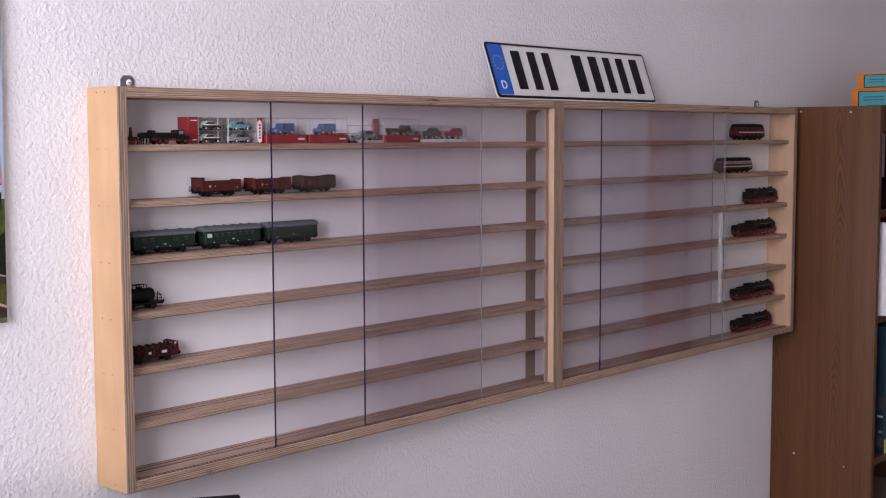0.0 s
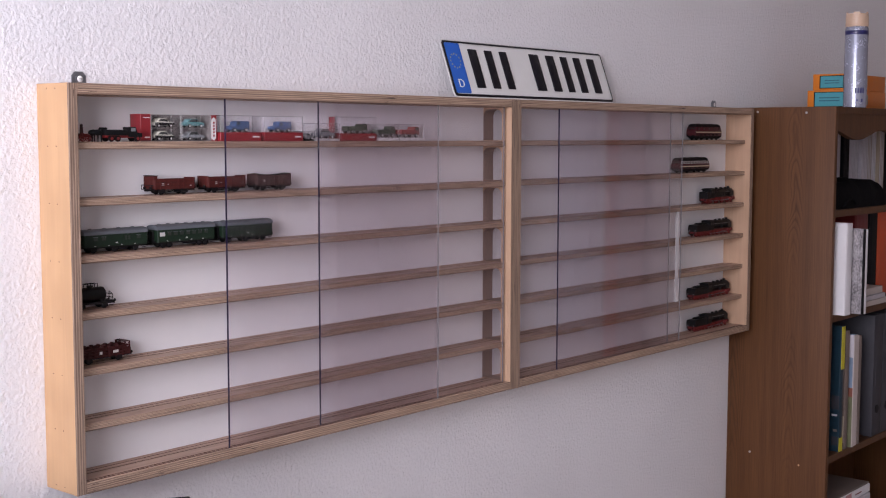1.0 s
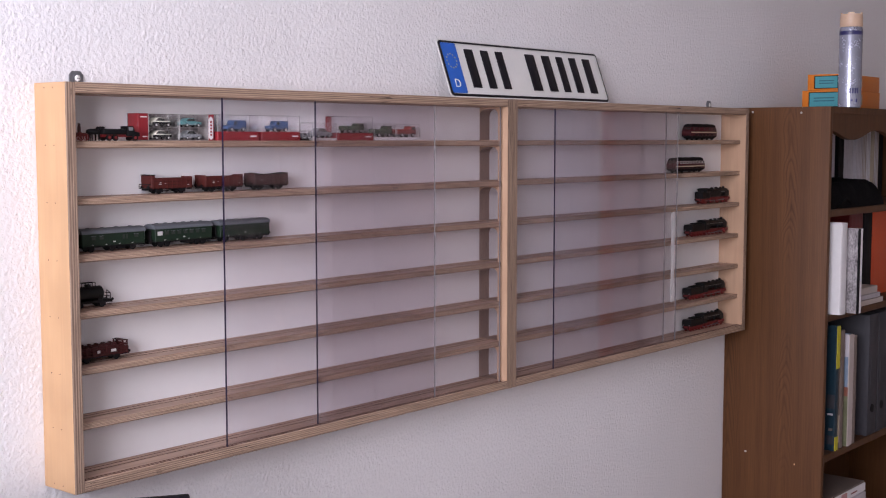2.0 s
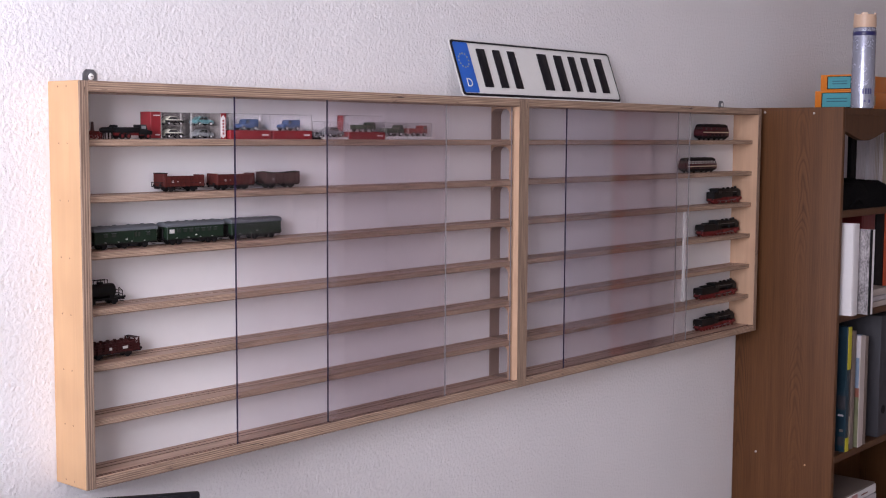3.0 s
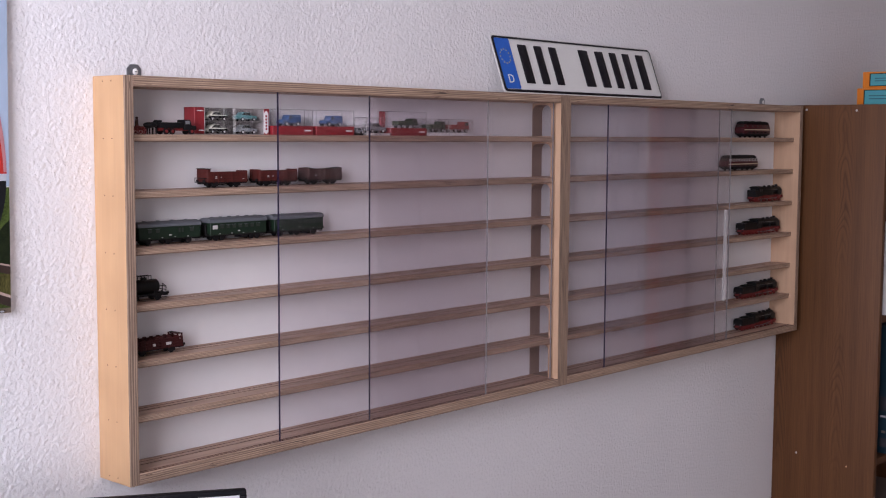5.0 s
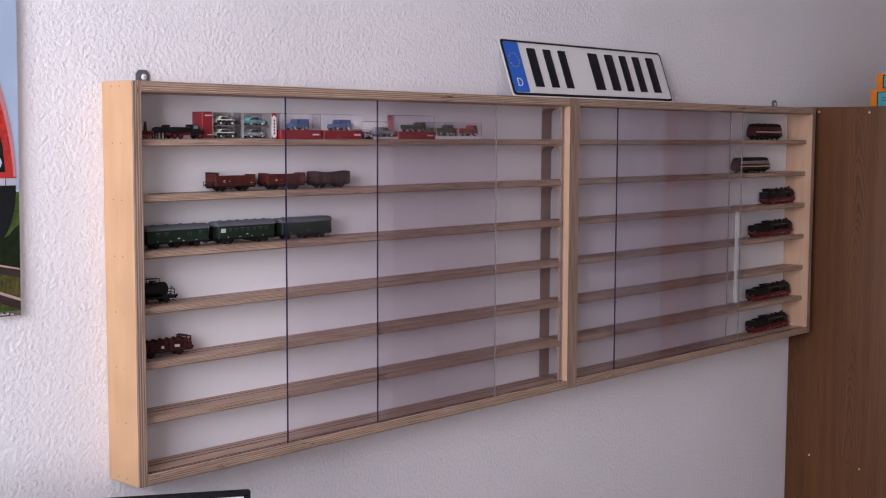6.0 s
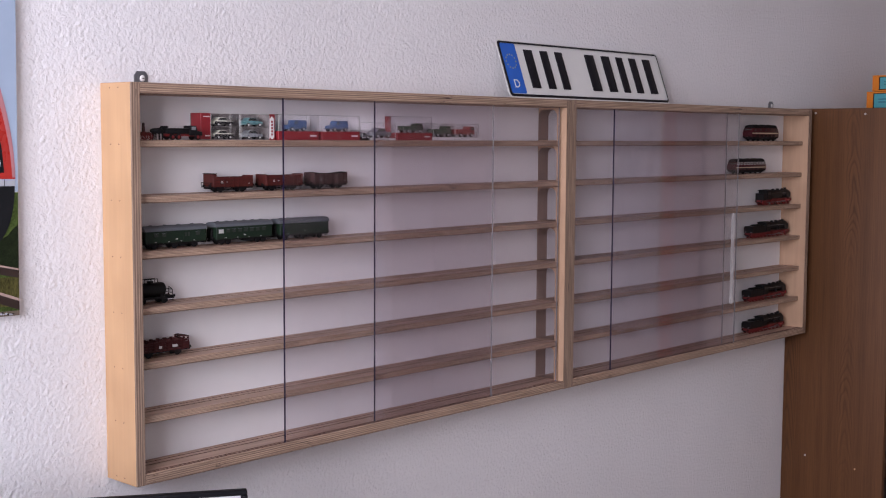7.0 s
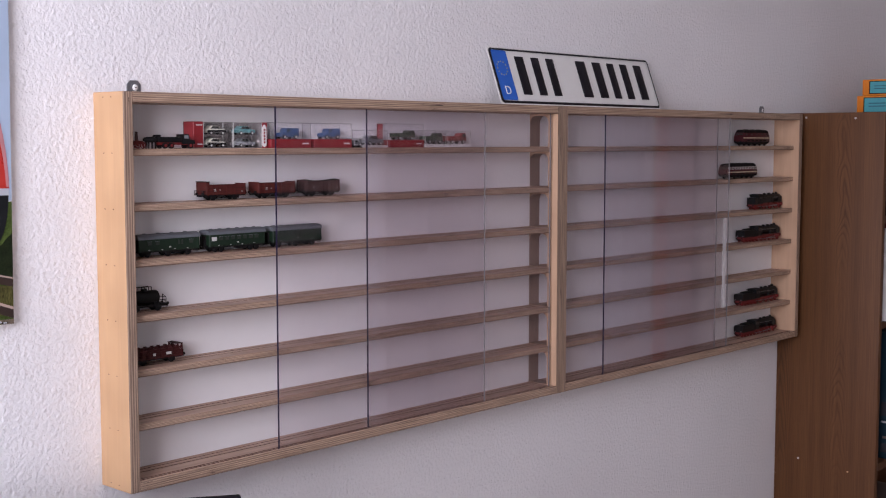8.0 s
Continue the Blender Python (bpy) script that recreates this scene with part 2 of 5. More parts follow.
    b.inputs["Distance"].default_value = 0.0002
    nt.links.new(g.outputs[0], b.inputs["Height"])
    nt.links.new(b.outputs[0], bsdf.inputs["Normal"])
    return m


def clear(name, tint, ior=1.49, rough=0.0):
    m = bpy.data.materials.new(name)
    m.use_nodes = True
    b = m.node_tree.nodes["Principled BSDF"]
    b.inputs["Base Color"].default_value = (*tint, 1)
    b.inputs["Transmission Weight"].default_value, b.inputs["IOR"].default_value, b.inputs["Roughness"].default_value = 1.0, ior, rough
    return m


def thin_sheet(name, tint, rough=0.0):
    """A clear thin sheet: lets light straight through, a little tinted, with a mirror gloss that grows towards grazing view."""
    m = bpy.data.materials.new(name)
    m.use_nodes = True
    nt = m.node_tree
    nt.nodes.remove(nt.nodes["Principled BSDF"])
    lw = nt.nodes.new("ShaderNodeLayerWeight")
    lw.inputs["Blend"].default_value = 0.5
    p5 = nt.nodes.new("ShaderNodeMath")
    p5.operation = "POWER"
    p5.inputs[1].default_value = 5.0
    nt.links.new(lw.outputs["Facing"], p5.inputs[0])
    sch = nt.nodes.new("ShaderNodeMath")
    sch.operation = "MULTIPLY_ADD"
    sch.inputs[1].default_value, sch.inputs[2].default_value = 0.96, 0.04
    nt.links.new(p5.outputs[0], sch.inputs[0])
    tr = nt.nodes.new("ShaderNodeBsdfTransparent")
    tr.inputs[0].default_value = (*tint, 1)
    gl = nt.nodes.new("ShaderNodeBsdfGlossy")
    gl.inputs["Roughness"].default_value = rough
    mx = nt.nodes.new("ShaderNodeMixShader")
    nt.links.new(sch.outputs[0], mx.inputs[0])
    nt.links.new(tr.outputs[0], mx.inputs[1])
    nt.links.new(gl.outputs[0], mx.inputs[2])
    nt.links.new(mx.outputs[0], nt.nodes["Material Output"].inputs[0])
    return m


M_WALL = wallpaper()
M_PLAIN = mat("beige_wall_paint", (0.37, 0.30, 0.27), 0.8, vary=0.06, scale=3, bump=0.0015, bump_scale=120)
M_SOUTH = mat("white_wall_paint", (0.62, 0.605, 0.60), 0.8, vary=0.05, scale=3, bump=0.001, bump_scale=140)
M_CEIL = mat("ceiling_paint", (0.70, 0.69, 0.685), 0.8, vary=0.03, scale=3, bump=0.0008, bump_scale=150)
M_FLOOR = mat("floor_laminate", (0.37, 0.30, 0.25), 0.45, vary=0.2, scale=4, stretch=(1, 12, 1))
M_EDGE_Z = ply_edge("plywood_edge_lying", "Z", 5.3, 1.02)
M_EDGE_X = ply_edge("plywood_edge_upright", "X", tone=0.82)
M_VEN_X = ply_face("birch_veneer_lying", (0.47, 0.310, 0.235), "X", 1.7)
M_VEN_Z = ply_face("birch_veneer_upright", (0.555, 0.340, 0.180), "Z", 0.4)
# same birch as the upright veneer, with pinkish bounce light put into the colour
M_VEN_P = ply_face("birch_veneer_bounce_tint", (0.50, 0.325, 0.215), "Z", 0.6)
M_BACK = mat("white_back_board", (0.80, 0.79, 0.795), 0.5, vary=0.02, scale=4)
M_ACRYL = thin_sheet("acrylic", (0.982, 0.970, 0.982))
M_ACRYL_EDGE = mat("acrylic_cut_edge", (0.014, 0.009, 0.035), 0.3, vary=0.15, scale=60)
# see-through white for the painted window reflection on the right pane
M_GLINT = mat("window_glint", (0.85, 0.84, 0.86), 0.5, vary=0.03, scale=40)
M_GLINT.node_tree.nodes["Principled BSDF"].inputs["Alpha"].default_value = 0.38
M_ACRYL_PALE = mat("acrylic_pale_edge", (0.17, 0.16, 0.17), 0.5, vary=0.1, scale=60)
# cut walls of the openings, darkened to paint in the shade inside them
M_JAMB = mat("shaded_cut_wood", (0.28, 0.19, 0.155), 0.75, vary=0.25, scale=40, stretch=(8, 8, 1))
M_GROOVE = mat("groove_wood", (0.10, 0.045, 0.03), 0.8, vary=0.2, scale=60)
M_STEEL = mat("zinc_steel", (0.25, 0.26, 0.28), 0.4, 0.8, vary=0.12, scale=150)
M_WHITE = mat("white_plastic", (0.78, 0.78, 0.77), 0.4, vary=0.03, scale=40)
M_LGREYCAP = mat("grey_cap", (0.42, 0.40, 0.39), 0.5, vary=0.05, scale=60)
M_PLATE = mat("plate_white", (0.76, 0.76, 0.74), 0.35, vary=0.03, scale=30, coat=0.3)
M_PBLACK = mat("plate_black", (0.009, 0.008, 0.012), 0.4, vary=0.1, scale=60, spec=0.25)
M_PBLUE = mat("plate_blue", (0.018, 0.125, 0.56), 0.35, vary=0.06, scale=40)
M_GOLD = mat("plate_yellow", (0.36, 0.34, 0.22), 0.4)
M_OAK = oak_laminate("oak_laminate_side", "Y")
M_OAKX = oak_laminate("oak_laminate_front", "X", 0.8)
M_DARK = mat("dark_plastic", (0.007, 0.007, 0.009), 0.55, vary=0.15, scale=40, spec=0.12)


# ---- mesh helpers ----
def box(bm, x0, x1, y0, y1, z0, z1, bevel=0.0, seg=2):
    made = bmesh.ops.create_cube(bm, size=1.0, matrix=Matrix.Translation(((x0 + x1) / 2, (y0 + y1) / 2, (z0 + z1) / 2)) @ Matrix.Diagonal((abs(x1 - x0), abs(y1 - y0), abs(z1 - z0), 1)))
    if bevel:
        edges = list({e for v in made["verts"] for e in v.link_edges})
        bmesh.ops.bevel(bm, geom=edges, offset=bevel, segments=seg, profile=0.5, affect="EDGES")
    return bm


def cyl(bm, p, axis, r, length, seg=16, r2=None):
    turn = {"X": pose(0, 0, 0, 0, 90, 0), "Y": pose(0, 0, 0, 90, 0, 0), "Z": Matrix()}[axis]
    bmesh.ops.create_cone(bm, cap_ends=True, segments=seg, radius1=r, radius2=r if r2 is None else r2, depth=length, matrix=Matrix.Translation(p) @ turn)
    return bm


def ball(bm, p, r, sx=1, sy=1, sz=1, seg=12):
    bmesh.ops.create_uvsphere(bm, u_segments=seg, v_segments=max(6, seg // 2 + 2), radius=r, matrix=Matrix.Translation(p) @ Matrix.Diagonal((sx, sy, sz, 1)))
    return bm


def prism(bm, outline, axis, a, b):
    """An outline of (u, v) pairs drawn out along an axis from a to b. X: (y, z); Y: (x, z); Z: (x, y)."""
    put = {"X": lambda u, v, w: (w, u, v), "Y": lambda u, v, w: (u, w, v), "Z": lambda u, v, w: (u, v, w)}[axis]
    va = [bm.verts.new(put(u, v, a)) for u, v in outline]
    vb = [bm.verts.new(put(u, v, b)) for u, v in outline]
    n = len(outline)
    faces = [bm.faces.new(va), bm.faces.new(vb[::-1])]
    for i in range(n):
        faces.append(bm.faces.new((va[i], vb[i], vb[(i + 1) % n], va[(i + 1) % n])))
    bmesh.ops.recalc_face_normals(bm, faces=faces)
    return bm


def rod(bm, a, b, r, seg=8):
    a, b = Vector(a), Vector(b)
    d = b - a
    bmesh.ops.create_cone(bm, cap_ends=True, segments=seg, radius1=r, radius2=r, depth=d.length, matrix=Matrix.Translation((a + b) / 2) @ d.to_track_quat("Z", "Y").to_matrix().to_4x4())
    return bm


def smooth(ob, angle=35):
    for p in ob.data.polygons:
        p.use_smooth = True
    lim = math.cos(radians(angle))
    bm = bmesh.new()
    bm.from_mesh(ob.data)
    for e in bm.edges:
        if len(e.link_faces) == 2 and e.link_faces[0].normal.dot(e.link_faces[1].normal) < lim:
            e.smooth = False
    bm.to_mesh(ob.data)
    bm.free()
    return ob


def part(name, bm, material, parent, label="", shade=True):
    """Links a bmesh as one mesh object under a thing or a part. material: one, or a list with a rule (normal -> slot)."""
    mesh = bpy.data.meshes.new(name)
    bm.normal_update()
    mats, rule = (material, None) if not isinstance(material, tuple) else material
    if rule:
        for f in bm.faces:
            f.material_index = rule(f)
    bm.to_mesh(mesh)
    bm.free()
    for m in (mats if isinstance(mats, list) else [mats]):
        mesh.materials.append(m)
    ob = new(name, mesh)
    if parent:
        ob.parent = parent
    if label:
        ob["label"] = label
    return smooth(ob) if shade else ob


def thing(name, x, y, z, label, category, group="", turn=0, kind=""):
    ob = new(name)
    ob.empty_display_size = 0.05
    ob.matrix_world = pose(x, y, z, 0, 0, turn)
    return tagged(ob, label, category, group, kind)


def solo(name, bm, material, label, category, kind="", group="", at=None):
    ob = part(name, bm, material, None)
    if at:
        ob.matrix_world = at
    return tagged(ob, label, category, group, kind)


B = bmesh.new

# ---- the room ----
RX0, RX1, RY, RH = -2.1, 3.4, -3.27, 2.5
solo("floor", box(B(), RX0 - 0.2, RX1 + 0.2, RY - 0.2, 0.2, -0.1, 0), M_FLOOR, "brown laminate floor of the room", "floor", "structure")
solo("ceiling", box(B(), RX0 - 0.2, RX1 + 0.2, RY - 0.2, 0.2, RH, RH + 0.1), M_CEIL, "white painted room ceiling", "ceiling", "structure")
solo("wall_north", box(B(), RX0 - 0.2, RX1 + 0.2, 0, 0.2, 0, RH), M_WALL, "white woodchip wallpaper wall behind the display cabinets", "wall", "structure")
EY0, EY1, EZ0, EZ1 = -1.93, -1.46, 0.66, 2.30
wall_e = B()
box(wall_e, RX1, RX1 + 0.2, RY, EY0, 0, RH)
box(wall_e, RX1, RX1 + 0.2, EY1, 0, 0, RH)
box(wall_e, RX1, RX1 + 0.2, EY0, EY1, 0, EZ0)
box(wall_e, RX1, RX1 + 0.2, EY0, EY1, EZ1, RH)
solo("wall_east", wall_e, M_PLAIN, "beige painted end wall with a narrow curtained window", "wall", "structure")
narrow = thing("window_2", RX1 + 0.12, (EY0 + EY1) / 2, EZ0, "narrow white framed window behind a net curtain", "window", kind="structure")
ew, eh = (EY1 - EY0) / 2, EZ1 - EZ0
wf = B()
box(wf, -0.03, 0.03, -ew, -ew + 0.05, 0, eh)
box(wf, -0.03, 0.03, ew - 0.05, ew, 0, eh)
box(wf, -0.03, 0.03, -ew + 0.05, ew - 0.05, 0, 0.05)
box(wf, -0.03, 0.03, -ew + 0.05, ew - 0.05, eh - 0.05, eh)
part("window_frame", wf, M_WHITE, narrow)
solo("wall_south", box(B(), RX0 - 0.2, RX1 + 0.2, RY - 0.2, RY, 0, RH), M_SOUTH, "plain white painted wall", "wall", "structure")
wall_w = B()
box(wall_w, RX0 - 0.2, RX0, RY, WY0, 0, RH)
box(wall_w, RX0 - 0.2, RX0, WY1, 0, 0, RH)
box(wall_w, RX0 - 0.2, RX0, WY0, WY1, 0, WZ0)
box(wall_w, RX0 - 0.2, RX0, WY0, WY1, WZ1, RH)
solo("wall_west", wall_w, M_PLAIN, "beige painted wall with the window opening", "wall", "structure")
win = thing("window_1", RX0 - 0.14, (WY0 + WY1) / 2, WZ0, "white framed window giving the daylight", "window", kind="structure")
hw, hh = (WY1 - WY0) / 2, WZ1 - WZ0
wf = B()
box(wf, -0.03, 0.03, -hw, -hw + 0.06, 0, hh)
box(wf, -0.03, 0.03, hw - 0.06, hw, 0, hh)
box(wf, -0.03, 0.03, -hw + 0.06, hw - 0.06, 0, 0.06)
box(wf, -0.03, 0.03, -hw + 0.06, hw - 0.06, hh - 0.06, hh)
part("window_frame", wf, M_WHITE, win)


# ---- the two display cabinets ----
CW, CH, CD, CT = 0.955, 0.546, 0.073, 0.015
CZ = 0.98
SHELF_TOPS = [0.4695, 0.3937, 0.3174, 0.2412, 0.1655, 0.0905]
ST = 0.010
SY = -0.058
GROOVES = (-0.031, -0.018)


def lying_board(z0, z1, yf, grooves, flip=False):
    """The cross-section of a lying board with narrow milled grooves in its upper (or lower) face."""
    pts = [(yf + 0.001, z0), (yf, z0 + 0.001), (yf, z1 - 0.001), (yf + 0.001, z1)]
    for g, w, d in grooves:
        pts += [(g - w / 2, z1), (g - w / 2, z1 - d), (g + w / 2, z1 - d), (g + w / 2, z1)]
    pts += [(-0.006, z1), (-0.006, z0)]
    if flip:
        pts = [(y, z0 + z1 - z) for y, z in pts]
    return pts


def rounded_window(y0, y1, z0, z1, r, n=6):
    """Outline of an opening with a flat foot and rounded upper corners."""
    pts = [(y0, z0), (y1, z0)]
    pts += [(y1 - r + r * math.cos(radians(a)), z1 - r + r * math.sin(radians(a))) for a in np.linspace(0, 90, n)]
    pts += [(y0 + r + r * math.cos(radians(a)), z1 - r + r * math.sin(radians(a))) for a in np.linspace(90, 180, n)]
    return pts


def pierced_side(x0, x1):
    """An upright side board with a rounded passage between every two shelves."""
    bm = B()
    floors = [CT] + SHELF_TOPS[::-1]
    roofs = [z - ST for z in SHELF_TOPS[::-1]] + [CH - CT]
    loops = [[(-CD, 0), (0, 0), (0, CH), (-CD, CH)]] + [rounded_window(-0.050, -0.0057, f + 0.0004, c - 0.003, 0.013) for f, c in zip(floors, roofs)]
    edges = []
    for loop in loops:
        vs = [bm.verts.new((x0, y, z)) for y, z in loop]
        edges += [bm.edges.new((vs[i], vs[(i + 1) % len(vs)])) for i in range(len(vs))]
    bmesh.ops.triangle_fill(bm, use_beauty=True, edges=edges)
    ret = bmesh.ops.extrude_face_region(bm, geom=bm.faces[:])
    bmesh.ops.translate(bm, verts=[v for v in ret["geom"] if isinstance(v, bmesh.types.BMVert)], vec=(x1 - x0, 0, 0))
    bmesh.ops.recalc_face_normals(bm, faces=bm.faces)
    return bm


def side_rule(f):
    c, n = f.calc_center_median(), f.normal
    if abs(n.x) < 0.5 and -CD + 0.004 < c.y < -0.004 and 0.004 < c.z < CH - 0.004:
        return 2
    return 0 if n.y < -0.7 else 1


def board_rule(yf, z0, z1):
    """Cut front edge, veneer, and the raw walls of the grooves."""
    def rule(f):
        c, n = f.calc_center_median(), f.normal
        if abs(n.x) < 0.5 and yf + 0.003 < c.y < -0.007 and z0 + 0.0003 < c.z < z1 - 0.0003:
            return 2
        return 0 if n.y < -0.7 else 1
    return rule


def display_cabinet(name, x, pierced_left, pierced_right, panes, label):
    cab = thing(name, x, 0, CZ, label, "display cabinet", "wall cabinets for model trains")
    for nm, z0, z1, flip in (("bottom_panel", 0, CT, False), ("top_panel", CH - CT, CH, True)):
        gr = [(-0.0665, 0.0034, 0.004), (-0.0612, 0.0030, 0.004)] + ([] if flip else [(g, 0.0024, 0.0030) for g in GROOVES])
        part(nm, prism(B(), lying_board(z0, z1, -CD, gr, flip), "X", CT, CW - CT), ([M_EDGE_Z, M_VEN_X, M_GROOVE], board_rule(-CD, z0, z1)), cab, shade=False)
    for x0, x1, hole in ((0, CT, pierced_left), (CW - CT, CW, pierced_right)):
        bm = pierced_side(x0, x1) if hole else box(B(), x0, x1, -CD, 0, 0, CH, 0.0008, 1)
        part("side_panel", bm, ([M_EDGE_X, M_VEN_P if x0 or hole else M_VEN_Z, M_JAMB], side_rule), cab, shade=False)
    part("back_panel", box(B(), CT, CW - CT, -0.0055, 0, CT * 0.3, CH - CT * 0.3), M_BACK, cab, "white back board")
    for zt in SHELF_TOPS:
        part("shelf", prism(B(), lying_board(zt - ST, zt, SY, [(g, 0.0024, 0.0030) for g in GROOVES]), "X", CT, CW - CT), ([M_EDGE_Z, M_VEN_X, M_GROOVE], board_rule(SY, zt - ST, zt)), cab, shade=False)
    pane_front = None
    for x0, x1, y in panes:
        sheet_ = box(B(), x0 + 0.0011, x1 - 0.0003, y - 0.0012, y + 0.0012, CT - 0.003, CH - CT + 0.003)
        sheet_.normal_update()
        bmesh.ops.delete(sheet_, geom=[f for f in sheet_.faces if abs(f.normal.x) > 0.9], context="FACES_ONLY")
        pane = part("sliding_pane", sheet_, M_ACRYL, cab, "clear acrylic sliding pane with violet cut edge", shade=False)
        pane_front = pane_front or pane
        part("cut_edge", box(B(), x0, x0 + 0.0011, y - 0.0013, y + 0.0013, CT - 0.003, CH - CT + 0.003), M_ACRYL_EDGE, pane, "dark violet polished edge")
        part("cut_edge", box(B(), x1 - 0.0003, x1, y - 0.0013, y + 0.0013, CT - 0.003, CH - CT + 0.003), M_ACRYL_PALE, pane, "pale frosted edge")
    for hx in (0.064, CW - 0.073):
        br = B()
        prism(br, [(hx - 0.011, CH - 0.03), (hx + 0.011, CH - 0.03), (hx + 0.011, CH + 0.013), (hx + 0.006, CH + 0.0185), (hx - 0.006, CH + 0.0185), (hx - 0.011, CH + 0.013)], "Y", -0.0022, -0.0004)
        cyl(br, (hx + 0.001, -0.003, CH + 0.0085), "Y", 0.0068, 0.0012)
        hang = part("hanging_bracket", br, M_STEEL, cab, "grey steel hanging bracket")
        part("screw_head", ball(B(), (hx + 0.001, -0.0035, CH + 0.0085), 0.0046, 1, 0.4, 1), M_WHITE, hang, "pale screw head")
        part("screw_slot", box(B(), hx - 0.0008, hx + 0.0028, -0.0058, -0.0052, CH + 0.0081, CH + 0.0089), M_DARK, hang)
    if not pierced_left:
        for zz in SHELF_TOPS + [CH - 0.001, 0.0135]:
            for y in (-0.024, -0.044):
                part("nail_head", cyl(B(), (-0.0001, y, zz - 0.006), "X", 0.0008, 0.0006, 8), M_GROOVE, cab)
    if pierced_left:
        # thin pale strip stands in for the window mirrored in the pane's edge
        part("glint_strip", box(B(), 1.553 - CW, 1.567 - CW, -0.0684, -0.0678, 1.085 - CZ, 1.288 - CZ), M_GLINT, pane_front, "pale strip on the pane, painted as the window reflection in its edge")
    return cab


cab_left = display_cabinet("display_cabinet", 0.0, False, True, ((0.264, 0.739, -0.0665), (0.456, 0.932, -0.0612)),
                           "plywood wall cabinet with six shelves and sliding acrylic panes, sparsely filled")
cab_right = display_cabinet("display_cabinet", CW, True, False, ((1.100 - CW, 1.578 - CW, -0.0665), (0.970 - CW, 1.535 - CW, -0.0612)),
                            "birch plywood wall cabinet with locomotives at one end, beside the bookcase")

# ---- number plate ----
pl = thing("number_plate", 0.809, -0.046, CZ + CH + 0.0005, "white embossed car number plate leaning on the wall", "number plate")
pl.matrix_world = Matrix.Translation((0.809, -0.046, CZ + CH + 0.0005)) @ pose(0, 0, 0, -20, 0, 0)
PW, PH = 0.520, 0.113


def rounded_rect(x0, x1, z0, z1, r, n=5):
    pts = []
    for cx, cz, a0 in ((x1 - r, z1 - r, 0), (x0 + r, z1 - r, 90), (x0 + r, z0 + r, 180), (x1 - r, z0 + r, 270)):
        pts += [(cx + r * math.cos(radians(a)), cz + r * math.sin(radians(a))) for a in np.linspace(a0, a0 + 90, n)]
    return pts


part("plate_body", prism(B(), rounded_rect(0, PW, 0, PH, 0.009), "Y", 0.0, 0.0012), M_PLATE, pl)
rim = B()
outer, inner = rounded_rect(0.0022, PW - 0.0022, 0.0030, PH - 0.0022, 0.0075), rounded_rect(0.0066, PW - 0.0066, 0.0074, PH - 0.0066, 0.005)
vo = [rim.verts.new((u, -0.0004, v)) for u, v in outer]
vi = [rim.verts.new((u, -0.0018, v)) for u, v in inner]
vm = [rim.verts.new(((a[0] + b[0]) / 2, -0.0020, (a[1] + b[1]) / 2)) for a, b in zip(outer, inner)]
for i in range(len(outer)):
    j = (i + 1) % len(outer)
    rim.faces.new((vo[i], vo[j], vm[j], vm[i]))
    rim.faces.new((vm[i], vm[j], vi[j], vi[i]))
bmesh.ops.recalc_face_normals(rim, faces=rim.faces)
part("border", rim, M_PBLACK, pl, "embossed black border")
band = part("blue_band", prism(B(), rounded_rect(0.0066, 0.050, 0.0090, PH - 0.0066, 0.003), "Y", -0.0012, 0.0002), M_PBLUE, pl, "blue country band with a ring of stars")
for k in range(12):
    a = radians(30 * k)
    part("star", cyl(B(), (0.028 + 0.0135 * math.cos(a), -0.0015, 0.071 + 0.0135 * math.sin(a)), "Y", 0.0017, 0.0006, 5), M_GOLD, band)
country = bpy.data.curves.new("country_letter", "FONT")
country.body, country.size, country.extrude, country.align_x = "D", 0.023, 0.0003, "CENTER"
country.materials.append(M_PLATE)
letter = new("country_letter", country)
letter.parent = band
letter.matrix_basis = Matrix.Translation((0.028, -0.0016, 0.020)) @ pose(0, 0, 0, 90, 0, 0)
for x0, x1 in ((0.064, 0.104), (0.113, 0.149), (0.158, 0.194), (0.250, 0.298), (0.306, 0.349), (0.357, 0.393), (0.402, 0.440), (0.450, 0.492)):
    part("bar", box(B(), x0 + 0.19 * (x1 - x0), x1 - 0.19 * (x1 - x0), -0.0022, 0.0002, 0.0205, 0.0965, 0.0012, 2), M_PBLACK, pl, "plain embossed black bar")

# ---- bookcase ----
KX, KD, KH, KW, KT = 1.942, 0.266, 1.529, 0.82, 0.016
bc = thing("bookcase", KX, 0, 0, "brown oak-laminate bookcase with a scalloped valance, filled with books", "bookcase")
for x0 in (0, KW - KT):
    part("side_panel", box(B(), x0, x0 + KT, -KD, -0.001, 0, KH, 0.0015, 2), M_OAK, bc)
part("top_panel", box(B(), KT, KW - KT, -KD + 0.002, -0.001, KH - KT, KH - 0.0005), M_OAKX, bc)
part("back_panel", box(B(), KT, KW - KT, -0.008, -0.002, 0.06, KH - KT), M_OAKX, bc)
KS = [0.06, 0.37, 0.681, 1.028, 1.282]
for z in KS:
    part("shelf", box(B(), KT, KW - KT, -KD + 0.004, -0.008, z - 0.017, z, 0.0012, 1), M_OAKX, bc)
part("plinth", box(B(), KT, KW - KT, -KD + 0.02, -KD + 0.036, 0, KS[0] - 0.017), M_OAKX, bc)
low = [(KT + s * (KW - 2 * KT), 1.462 - 0.012 * math.sin(s * 2 * math.pi * 2.6 - 1.2) ) for s in np.linspace(0, 1, 60)]
